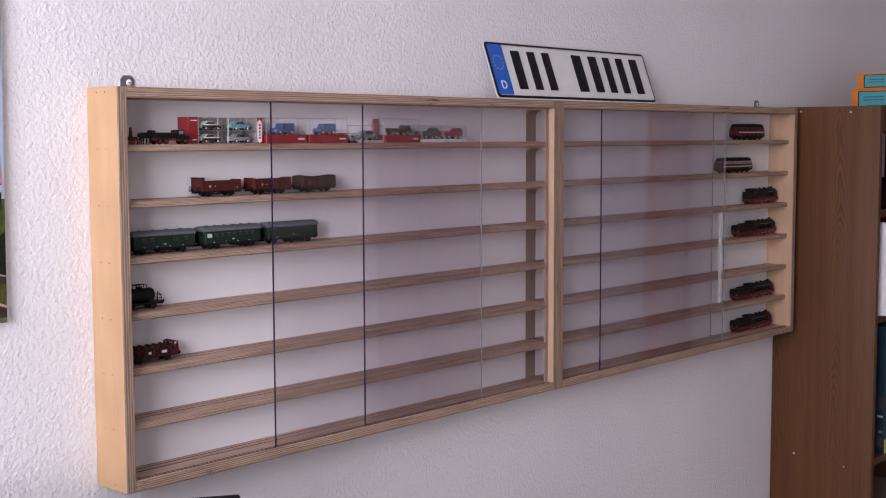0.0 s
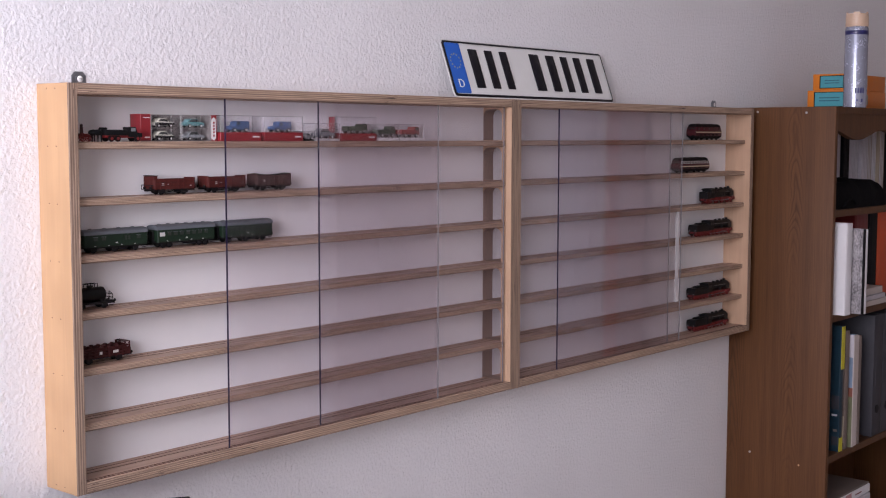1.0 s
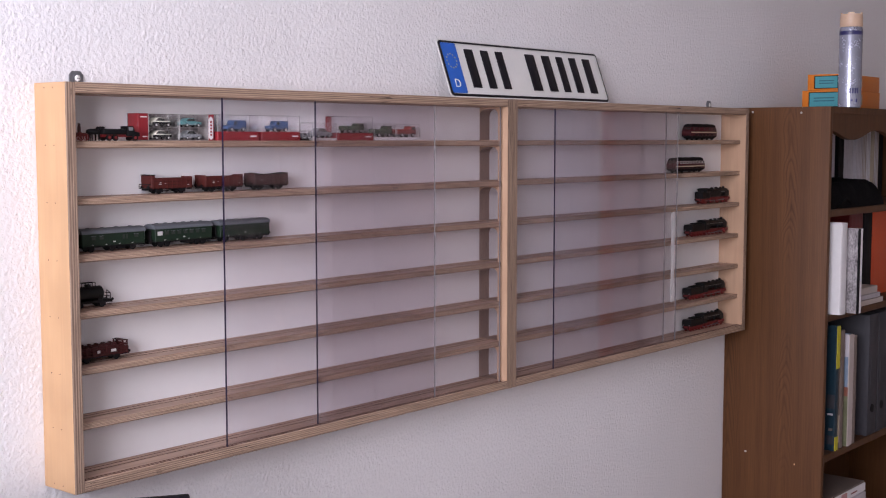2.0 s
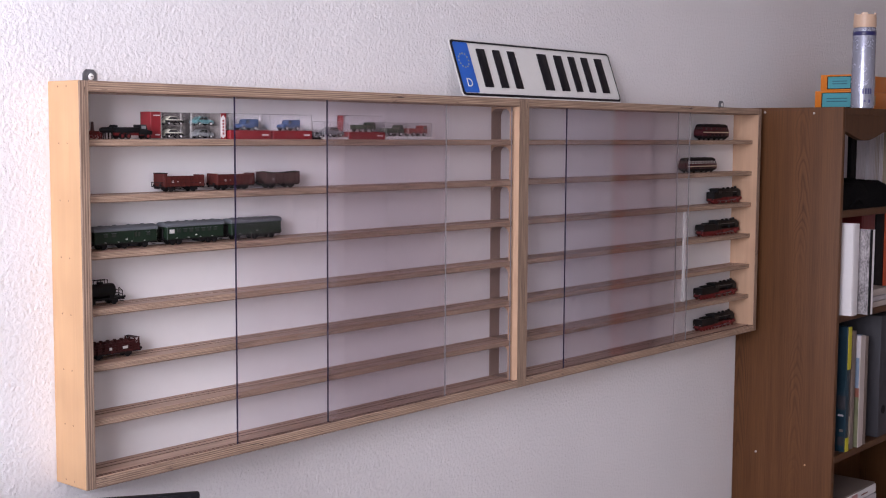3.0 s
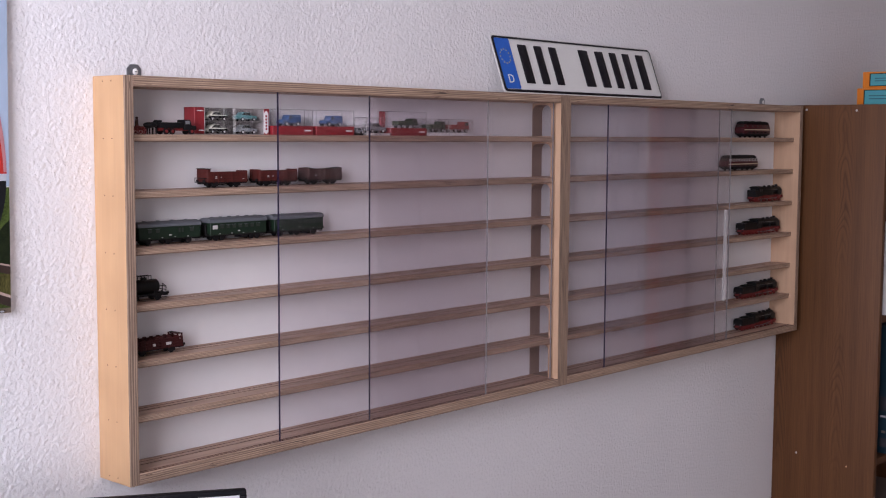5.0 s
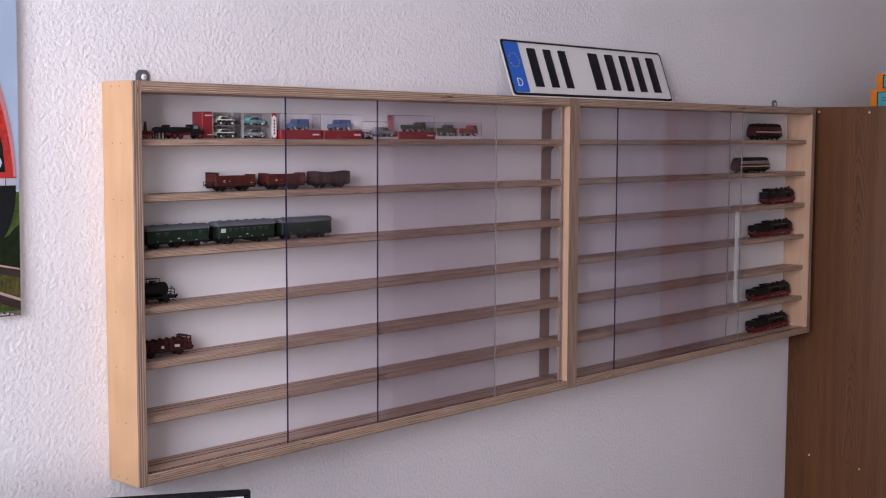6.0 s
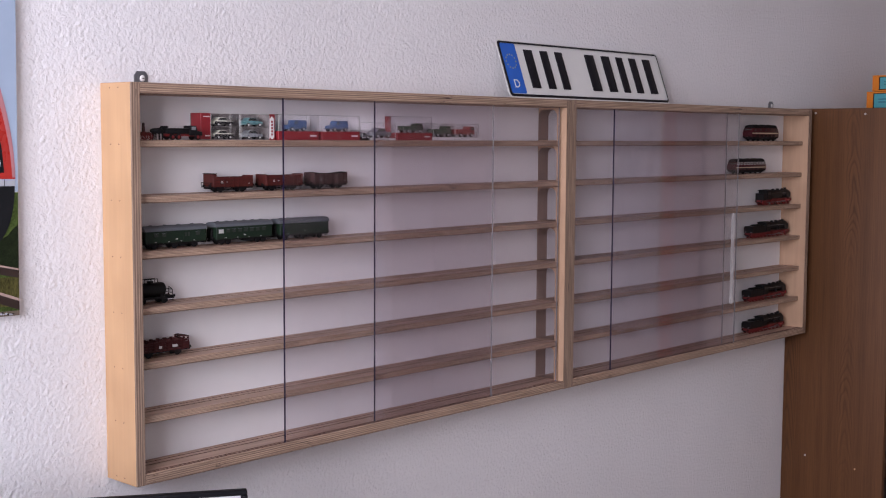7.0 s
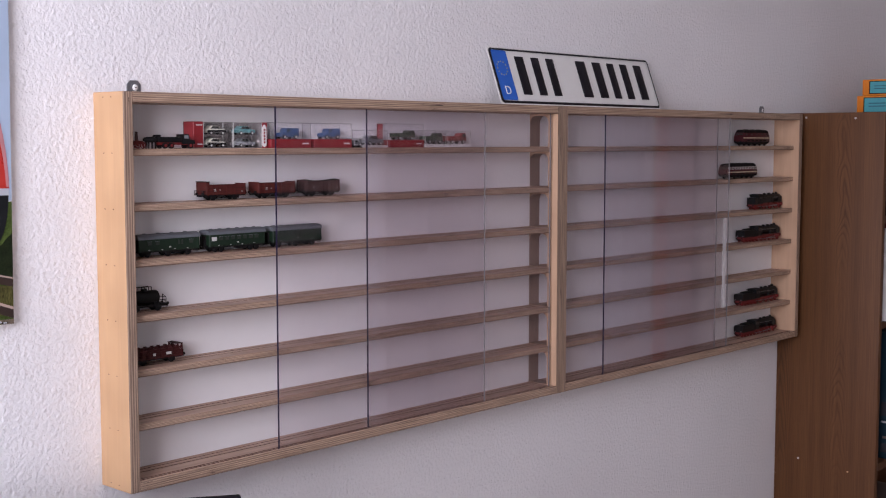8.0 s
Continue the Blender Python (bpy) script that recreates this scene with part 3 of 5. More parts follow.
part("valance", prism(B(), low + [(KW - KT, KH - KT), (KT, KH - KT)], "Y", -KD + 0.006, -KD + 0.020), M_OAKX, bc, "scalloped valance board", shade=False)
for y, z in ((-0.066, 1.518), (-0.193, 1.515), (-0.066, 0.667), (-0.197, 0.655)):
    part("screw_cap", cyl(B(), (-0.0006, y, z), "X", 0.0027 if z > 1 or y > -0.1 else 0.0020, 0.0016, 12), M_LGREYCAP if z > 1 or y > -0.1 else M_VEN_Z, bc, "pale screw cap")

# ---- model vehicles ----
M_GREEN = mat("coach_green", (0.0085, 0.0215, 0.0115), 0.45, spec=0.3, vary=0.12, scale=60)
M_ROOF = mat("coach_roof_grey", (0.105, 0.114, 0.13), 0.55, vary=0.12, scale=60)
M_GLASSY = mat("dark_window", (0.02, 0.022, 0.02), 0.3)
M_UNDER = mat("underframe_black", (0.007, 0.006, 0.007), 0.6, spec=0.22, vary=0.2, scale=120)
M_BROWN = mat("wagon_red_brown", (0.072, 0.0125, 0.010), 0.6, spec=0.25, vary=0.18, scale=70)
M_BROWN2 = mat("wagon_dull_brown", (0.054, 0.021, 0.019), 0.65, vary=0.18, scale=70)
M_JBROWN = mat("wagon_dark_red", (0.046, 0.0085, 0.0085), 0.6, spec=0.25, vary=0.2, scale=70)
M_COAL = mat("coal_load", (0.007, 0.007, 0.007), 0.8, spec=0.22, vary=0.4, scale=300, bump=0.002, bump_scale=400)
M_LOCO = mat("loco_black", (0.006, 0.006, 0.007), 0.45, spec=0.22, vary=0.2, scale=80)
M_LRED = mat("loco_wheel_red", (0.15, 0.009, 0.009), 0.5, vary=0.15, scale=80)
M_MAROON = mat("railcar_maroon", (0.060, 0.008, 0.012), 0.4, spec=0.3, vary=0.12, scale=60)
M_CREAM = mat("cream_paint", (0.62, 0.52, 0.36), 0.45, vary=0.06, scale=60)
M_LGREY = mat("light_grey_paint", (0.52, 0.51, 0.50), 0.45, vary=0.08, scale=60)
M_TANK = mat("tank_black", (0.008, 0.008, 0.008), 0.38, spec=0.22, vary=0.2, scale=60)
M_BRED = mat("carton_red", (0.27, 0.017, 0.024), 0.45, vary=0.06, scale=40)
M_CGREY = mat("carton_grey", (0.175, 0.155, 0.15), 0.55, vary=0.06, scale=40)
M_VBLUE = mat("van_blue", (0.040, 0.088, 0.205), 0.4, vary=0.08, scale=60)
M_TEAL = mat("car_teal", (0.08, 0.21, 0.22), 0.35, vary=0.06, scale=60)
M_IVORY = mat("car_ivory", (0.66, 0.64, 0.54), 0.35, vary=0.05, scale=60)
M_GREYC = mat("car_grey", (0.18, 0.19, 0.20), 0.35, vary=0.06, scale=60)
M_OLIVE = mat("truck_green", (0.03, 0.055, 0.03), 0.5, vary=0.1, scale=60)
M_TRED = mat("truck_red", (0.25, 0.03, 0.025), 0.45, vary=0.1, scale=60)
M_CASE = clear("clear_case", (0.985, 0.98, 0.985), 1.45)
TY = -0.0245
LZ = {0: CZ + CT, **{k + 1: CZ + z for k, z in enumerate(SHELF_TOPS[::-1])}}   # 0: bottom panel ... 6: top shelf


def wheelset(parent, xs, r, material=None, gauge=0.0063, rim=0.0024):
    for x in xs:
        for s in (-1, 1):
            w = B()
            cyl(w, (x, s * gauge, r), "Y", r, rim, 16)
            cyl(w, (x, s * gauge - s * 0.0012, r), "Y", r * 0.3, rim + 0.002, 8)
            part("wheel", w, material or M_UNDER, parent)


def ends(parent, L, z=0.0098, y=0.0072):
    """Buffers and couplings at both ends."""
    for s in (-1, 1):
        for k in (-1, 1):
            b = B()
            cyl(b, (s * (L / 2 + 0.0018), k * y, z), "X", 0.0009, 0.0040, 8)
            cyl(b, (s * (L / 2 + 0.0040), k * y, z), "X", 0.0020, 0.0008, 10)
            part("buffer", b, M_UNDER, parent)
        c = B()
        box(c, s * (L / 2 - 0.002), s * (L / 2 + 0.006), -0.0016, 0.0016, 0.0052, 0.0066)
        box(c, s * (L / 2 + 0.0045), s * (L / 2 + 0.006), -0.004, 0.004, 0.0052, 0.0085)
        part("coupling", c, M_UNDER, parent)


def coach(x, level, L, H, kind, label):
    t = thing("passenger_coach", x, TY, LZ[level], label, "model coach", "green coach train")
    W, z0 = 0.0125, 0.0085
    z1 = H - 0.0075
    part("body", box(B(), -L / 2, L / 2, -W, W, z0, z1, 0.0006, 1), M_GREEN, t)
    roof = [(-W - 0.0006, z1)] + [(-(W + 0.0006) * math.cos(radians(a)), z1 + 0.0012 + 0.0060 * math.sin(radians(a)) ** 0.8) for a in np.linspace(4, 176, 13)] + [(W + 0.0006, z1)]
    rf = part("roof", prism(B(), roof, "X", -L / 2 - 0.0012, L / 2 + 0.0012), M_ROOF, t, "grey curved roof with ventilators")
    for k in range(6 if kind != "van" else 4):
        xv = -L / 2 + L * (k + 0.7) / (6.4 if kind != "van" else 4.4)
        part("ventilator", box(B(), xv - 0.0022, xv + 0.0022, -0.0018, 0.0018, H - 0.0008, H + 0.0006, 0.0004, 1), M_ROOF, rf)
    zc, wh = z0 + (z1 - z0) * 0.66, 0.0030
    spots = {"van": [(-0.034, 0.004), (-0.021, 0.004), (0.036, 0.004)],
             "long": [(-0.043, 0.0042)] + [(-0.031 + 0.0110 * k, 0.0040) for k in range(7)],
             "third": [(-0.043 + 0.0105 * k, 0.0036) for k in range(9)]}[kind]
    for s in (-1, 1):
        for k, (wx, ww) in enumerate(spots):
            lit = kind == "long" and k == 0
            f = B()
            y = s * (W + 0.0002)
            box(f, wx - ww, wx + ww, y - 0.0004, y + 0.0004, zc - wh, zc + wh)
            wn_ = part("window", f, M_GREEN if not lit else M_LGREY, t)
            part("pane", box(B(), wx - ww + 0.0009, wx + ww - 0.0009, y - 0.0007, y + 0.0007, zc - wh + 0.0009, zc + wh - 0.0009), M_LGREY if lit else M_GLASSY, wn_, "pale blind behind the glass" if lit else "")
            part("sill", box(B(), wx - ww, wx + ww, y - 0.0006, y + 0.0006, zc + wh - 0.0004, zc + wh + 0.0001), M_ROOF, wn_)
        part("waist_line", box(B(), -L / 2 + 0.003, L / 2 - 0.003, s * W - 0.0003, s * W + 0.0003, z0 + 0.0008, z0 + 0.0013), M_UNDER, t, "thin black line")
        part("emblem", box(B(), -0.0018, 0.0018, s * W - 0.0004, s * W + 0.0004, z0 + 0.0042, z0 + 0.0058), M_LGREY, t)
        for k in range(4):
            xx = -L * 0.34 + L * 0.21 * k
            part("lettering_bar", box(B(), xx - 0.0012, xx + 0.0012, s * W - 0.0004, s * W + 0.0004, z0 + 0.0014, z0 + 0.0022), M_LGREY, t)
        if kind == "van":
            d = part("door", box(B(), 0.011, 0.024, s * W - 0.0007, s * W + 0.0007, z0 + 0.0005, z1 - 0.0005), M_GREEN, t)
            for dx in (0.0135, 0.0188):
                part("pane", box(B(), dx, dx + 0.003, s * W - 0.001, s * W + 0.001, zc - wh, zc + wh), M_GLASSY, d)
        for k in (-1, 1):
            part("corner_step", box(B(), k * (L / 2 - 0.006) - 0.003, k * (L / 2 - 0.006) + 0.003, s * W - 0.0006, s * W + 0.0006, 0.0045, 0.0052), M_UNDER, t)
    part("underframe", box(B(), -L / 2 + 0.002, L / 2 - 0.002, -W + 0.002, W - 0.002, 0.0066, z0), M_UNDER, t)
    axles = (-0.034, 0.0, 0.034) if kind != "long" else (-0.038, -0.027, 0.027, 0.038)
    wheelset(t, axles, 0.0042)
    for xa in axles:
        for s in (-1, 1):
            part("axle_guard", box(B(), xa - 0.0045, xa + 0.0045, s * 0.0085 - 0.0006, s * 0.0085 + 0.0006, 0.0026, 0.0068, 0.0006, 1), M_UNDER, t)
    part("battery_box", box(B(), 0.008, 0.020, -0.009, 0.009, 0.003, 0.0066, 0.0005, 1), M_UNDER, t)
    ends(t, L)
    for s in (-1, 1):
        part("gangway", box(B(), s * (L / 2), s * (L / 2 + 0.0026), -0.004, 0.004, z0, z1 - 0.002, 0.0006, 1), M_UNDER, t)
    return t


coach(0.0950, 4, 0.102, 0.0328, "van", "dark green three-axle luggage van with grey roof on a shelf")
coach(0.2150, 4, 0.102, 0.0337, "long", "dark green bogie coach, one window blind white")
coach(0.3310, 4, 0.098, 0.0333, "third", "dark green three-axle coach with grey roof, partly behind acrylic")


def open_wagon(x, level, L, H, body_mat, label, cabin, load):
    t = thing("open_wagon", x, TY, LZ[level], label, "model wagon", "goods wagons")
    W, z0 = 0.0122, 0.0085
    for s in (-1, 1):
        side = part("side_wall", box(B(), -L / 2, L / 2, s * W - 0.0006, s * W + 0.0006, z0, H - 0.0025, 0.0003, 1), body_mat, t)
        n = 9
        for k in range(n):
            xr = -L / 2 + 0.002 + (L - 0.004) * k / (n - 1)
            part("stanchion", box(B(), xr - 0.0006, xr + 0.0006, s * (W + 0.0009) - 0.0004, s * (W + 0.0009) + 0.0004, z0 - 0.001, H - 0.003), body_mat, side)
        for k in (1, 2):
            zz = z0 + (H - 0.0025 - z0) * k / 3
            part("plank_joint", box(B(), -L / 2, L / 2, s * W - 0.0008, s * W + 0.0008, zz - 0.00015, zz + 0.00015), M_UNDER, side)
        for dx, dz, ww in ((-0.021, 0.0075, 0.0028), (-0.021, 0.0055, 0.0038), (-0.012, 0.0065, 0.0018), (0.028, 0.0040, 0.0025)):
            part("marking", box(B(), dx - ww / 2, dx + ww / 2, s * (W + 0.0004) - 0.0004, s * (W + 0.0004) + 0.0004, z0 + dz - 0.0005, z0 + dz + 0.0005), M_LGREY, side, "small pale lettering bar")
    for s in (-1, 1):
        part("end_wall", box(B(), s * L / 2 - 0.0007, s * L / 2 + 0.0007, -W, W, z0, H - 0.0005, 0.0003, 1), body_mat, t)
        for y in (-0.006, 0.006):
            part("end_post", box(B(), s * (L / 2 + 0.0006) - 0.0005, s * (L / 2 + 0.0006) + 0.0005, y - 0.0008, y + 0.0008, z0, H - 0.001), body_mat, t)
    part("floor_board", box(B(), -L / 2, L / 2, -W, W, z0 - 0.0004, z0 + 0.0008), body_mat, t)
    part("underframe", box(B(), -L / 2 + 0.001, L / 2 - 0.001, -W + 0.003, W - 0.003, 0.0066, z0 - 0.0004), M_UNDER, t)
    if cabin:
        cb = B()
        box(cb, -L / 2 - 0.0008, -L / 2 + 0.0058, -W, W, z0, H + 0.0018, 0.0006, 1)
        part("brake_cabin", cb, body_mat, t)
        part("cabin_roof", box(B(), -L / 2 - 0.0014, -L / 2 + 0.0064, -W - 0.0006, W + 0.0008, H + 0.0018, H + 0.0030, 0.0005, 1), M_UNDER, t)
        rl_ = B()
        for y in (-W + 0.001, W - 0.001):
            rod(rl_, (-L / 2 - 0.0048, y, 0.0085), (-L / 2 - 0.0048, y, 0.0140), 0.0005, 6)
            rod(rl_, (-L / 2 - 0.0048, y, 0.0140), (-L / 2, y, 0.0140), 0.0005, 6)
        rod(rl_, (-L / 2 - 0.0048, -W + 0.001, 0.0140), (-L / 2 - 0.0048, W - 0.001, 0.0140), 0.0005, 6)
        box(rl_, -L / 2 - 0.0056, -L / 2, -W + 0.001, W - 0.001, 0.0076, 0.0086)
        part("brake_platform", rl_, M_UNDER, t, "black platform with a rail")
    if load:
        bm = B()
        n = 26
        rows = []
        for j in range(7):
            y = -W + 0.0014 + (2 * W - 0.0028) * j / 6
            row = []
            for i in range(n):
                xx = -L / 2 + 0.0015 + (L - 0.003) * i / (n - 1)
                u = abs(2 * i / (n - 1) - 1)
                hgt = H - 0.004 + 0.0042 * (u ** 0.8) * (1 - abs(2 * j / 6 - 1) ** 2 * 0.5) + random.uniform(-0.0006, 0.0006)
                row.append(bm.verts.new((xx, y, hgt)))
            rows.append(row)
        for j in range(6):
            for i in range(n - 1):
                bm.faces.new((rows[j][i], rows[j][i + 1], rows[j + 1][i + 1], rows[j + 1][i]))
        part("coal_load", bm, M_COAL, t, "heaped black coal")
    wheelset(t, (-0.020, 0.020), 0.0043)
    for xa in (-0.020, 0.020):
        for s in (-1, 1):
            part("axle_guard", box(B(), xa - 0.006, xa + 0.006, s * 0.0086 - 0.0007, s * 0.0086 + 0.0007, 0.0024, 0.0068, 0.0006, 1), M_UNDER, t)
        part("brake_gear", box(B(), xa - 0.008, xa + 0.008, -0.003, 0.003, 0.003, 0.0066), M_UNDER, t)
    for s in (-1, 1):
        truss = B()
        rod(truss, (-0.020, s * 0.0092, 0.0068), (-0.008, s * 0.0092, 0.0036), 0.0005, 6)
        rod(truss, (-0.008, s * 0.0092, 0.0036), (0.008, s * 0.0092, 0.0036), 0.0005, 6)
        rod(truss, (0.008, s * 0.0092, 0.0036), (0.020, s * 0.0092, 0.0068), 0.0005, 6)
        part("truss_rod", truss, M_UNDER, t)
        part("sole_bar", box(B(), -L / 2, L / 2, s * 0.0110 - 0.0006, s * 0.0110 + 0.0006, 0.0068, 0.0086), M_UNDER, t)
    ends(t, L)
    return t


open_wagon(0.1955, 5, 0.071, 0.0247, M_BROWN, "red-brown open goods wagon with a brakeman's cabin", True, False)
open_wagon(0.2915, 5, 0.071, 0.0255, M_BROWN, "red-brown high-sided open goods wagon beside similar wagons", False, False)
open_wagon(0.3855, 5, 0.068, 0.0264, M_BROWN2, "dull brown open wagon heaped with coal", False, True)

# tank wagon
tw = thing("tank_wagon", 0.0585, TY, LZ[3], "black tank wagon with a dome and ladder, by the side panel", "model wagon", "goods wagons")
tank = cyl(B(), (-0.003, 0, 0.0195), "X", 0.0098, 0.044, 24)
ball(tank, (-0.025, 0, 0.0195), 0.0097, 0.35, 1, 1, 20)
ball(tank, (0.019, 0, 0.0195), 0.0097, 0.35, 1, 1, 20)
part("tank", tank, M_TANK, tw)
part("dome", cyl(B(), (0.0, 0, 0.0300), "Z", 0.0045, 0.004, 16), M_TANK, tw)
wk = B()
for y in (-0.0035, 0.0035):
    rod(wk, (-0.012, y, 0.0345), (0.010, y, 0.0345), 0.0005, 6)
    for xx in (-0.012, -0.001, 0.010):
        rod(wk, (xx, y, 0.0285), (xx, y, 0.0345), 0.0005, 6)
part("walkway_rail", wk, M_UNDER, tw)
part("underframe", box(B(), -0.031, 0.031, -0.009, 0.009, 0.0066, 0.0095, 0.0004, 1), M_UNDER, tw)
for xx in (-0.020, 0.014):
    part("saddle", box(B(), xx - 0.003, xx + 0.003, -0.0085, 0.0085, 0.009, 0.013), M_UNDER, tw)
rl = B()
for y in (-0.009, 0.009):
    rod(rl, (0.0305, y, 0.009), (0.0305, y, 0.0185), 0.0005, 6)
rod(rl, (0.0305, -0.009, 0.0185), (0.0305, 0.009, 0.0185), 0.0005, 6)
rod(rl, (0.0305, -0.009, 0.014), (0.0305, 0.009, 0.014), 0.0005, 6)
rod(rl, (0.0245, -0.009, 0.0235), (0.0305, -0.009, 0.0185), 0.0005, 6)
rod(rl, (0.0245, -0.009, 0.0100), (0.0245, -0.009, 0.0235), 0.0005, 6)
part("end_railing", rl, M_UNDER, tw)
part("platform", box(B(), 0.0225, 0.033, -0.0095, 0.0095, 0.0095, 0.0104), M_UNDER, tw)
for y in (-0.0100, 0.0100):
    part("footstep", box(B(), 0.024, 0.031, y - 0.0012, y + 0.0012, 0.0040, 0.0047), M_UNDER, tw)
wheelset(tw, (-0.018, 0.018), 0.0043)
for xa in (-0.018, 0.018):
    for s in (-1, 1):
        part("axle_guard", box(B(), xa - 0.005, xa + 0.005, s * 0.0086 - 0.0007, s * 0.0086 + 0.0007, 0.0024, 0.0068, 0.0006, 1), M_UNDER, tw)
ends(tw, 0.062)

# jar wagon: rows of stoneware jars in a slatted frame
jw = thing("jar_wagon", 0.0735, TY, LZ[3 - 1], "red-brown slatted jar wagon with a brakeman's platform", "model wagon", "goods wagons")
for s in (-1, 1):
    for z in (0.0098, 0.0136, 0.0174, 0.0208):
        part("slat", box(B(), -0.040, 0.040, s * 0.0115 - 0.0005, s * 0.0115 + 0.0005, z - 0.0011, z + 0.0011), M_JBROWN, jw)
    for k in range(8):
        xx = -0.039 + 0.078 * k / 7
        part("post", box(B(), xx - 0.0009, xx + 0.0009, s * 0.0122 - 0.0006, s * 0.0122 + 0.0006, 0.0075, 0.0218), M_JBROWN, jw)
    for dx, dw in ((0.016, 0.0040), (-0.008, 0.002)):
        part("marking", box(B(), dx - dw, dx + dw, s * 0.0128 - 0.0005, s * 0.0128 + 0.0005, 0.0128, 0.0164), M_LGREY, jw, "small white lettering board")
for k in range(6):
    for y in (-0.0055, 0.0055):
        j = cyl(B(), (-0.034 + 0.0112 * k, y, 0.0140), "Z", 0.0048, 0.012, 14)
        cyl(j, (-0.034 + 0.0112 * k, y, 0.0218), "Z", 0.0048, 0.0036, 14, 0.0026)
        cyl(j, (-0.034 + 0.0112 * k, y, 0.0240), "Z", 0.0026, 0.0008, 12)
        part("jar", j, M_JBROWN, jw)
part("end_board", box(B(), 0.0310, 0.0320, -0.0110, 0.0110, 0.0085, 0.0240), M_JBROWN, jw, "boarded end before the platform")
for xx in (0.0325, 0.0398):
    for y in (-0.0108, 0.0108):
        part("platform_post", box(B(), xx - 0.0007, xx + 0.0007, y - 0.0007, y + 0.0007, 0.0080, 0.0256), M_JBROWN, jw)
part("platform_roof", box(B(), 0.0305, 0.0412, -0.0118, 0.0118, 0.0256, 0.0264, 0.0004, 1), M_JBROWN, jw, "flat platform roof")
for s in (-1, 1):
    part("platform_side", box(B(), 0.0325, 0.0398, s * 0.0108 - 0.0004, s * 0.0108 + 0.0004, 0.0090, 0.0165), M_JBROWN, jw)
for y in (-0.0108, 0.0108):
    cross = B()
    rod(cross, (0.0325, y, 0.0165), (0.0398, y, 0.0252), 0.0006, 6)
    rod(cross, (0.0398, y, 0.0165), (0.0325, y, 0.0252), 0.0006, 6)
    rod(cross, (0.0325, y, 0.0210), (0.0398, y, 0.0210), 0.0006, 6)
    part("platform_brace", cross, M_JBROWN, jw)
bw = B()
rod(bw, (0.026, -0.004, 0.018), (0.026, -0.004, 0.0292), 0.0006, 6)
rod(bw, (0.0235, -0.004, 0.0292), (0.0285, -0.004, 0.0292), 0.0006, 6)
part("brake_wheel", bw, M_UNDER, jw)
part("underframe", box(B(), -0.041, 0.041, -0.0105, 0.0105, 0.0066, 0.0085), M_UNDER, jw)
rl = B()
for y in (-0.0095, 0.0095):
    rod(rl, (0.0425, y, 0.008), (0.0425, y, 0.0165), 0.0005, 6)
rod(rl, (0.0425, -0.0095, 0.0165), (0.0425, 0.0095, 0.0165), 0.0005, 6)
part("end_railing", rl, M_UNDER, jw)
wheelset(jw, (-0.024, 0.024), 0.0043)
for xa in (-0.024, 0.024):
    for s in (-1, 1):
        part("axle_guard", box(B(), xa - 0.0055, xa + 0.0055, s * 0.0086 - 0.0007, s * 0.0086 + 0.0007, 0.0024, 0.0068, 0.0006, 1), M_UNDER, jw)
ends(jw, 0.084)


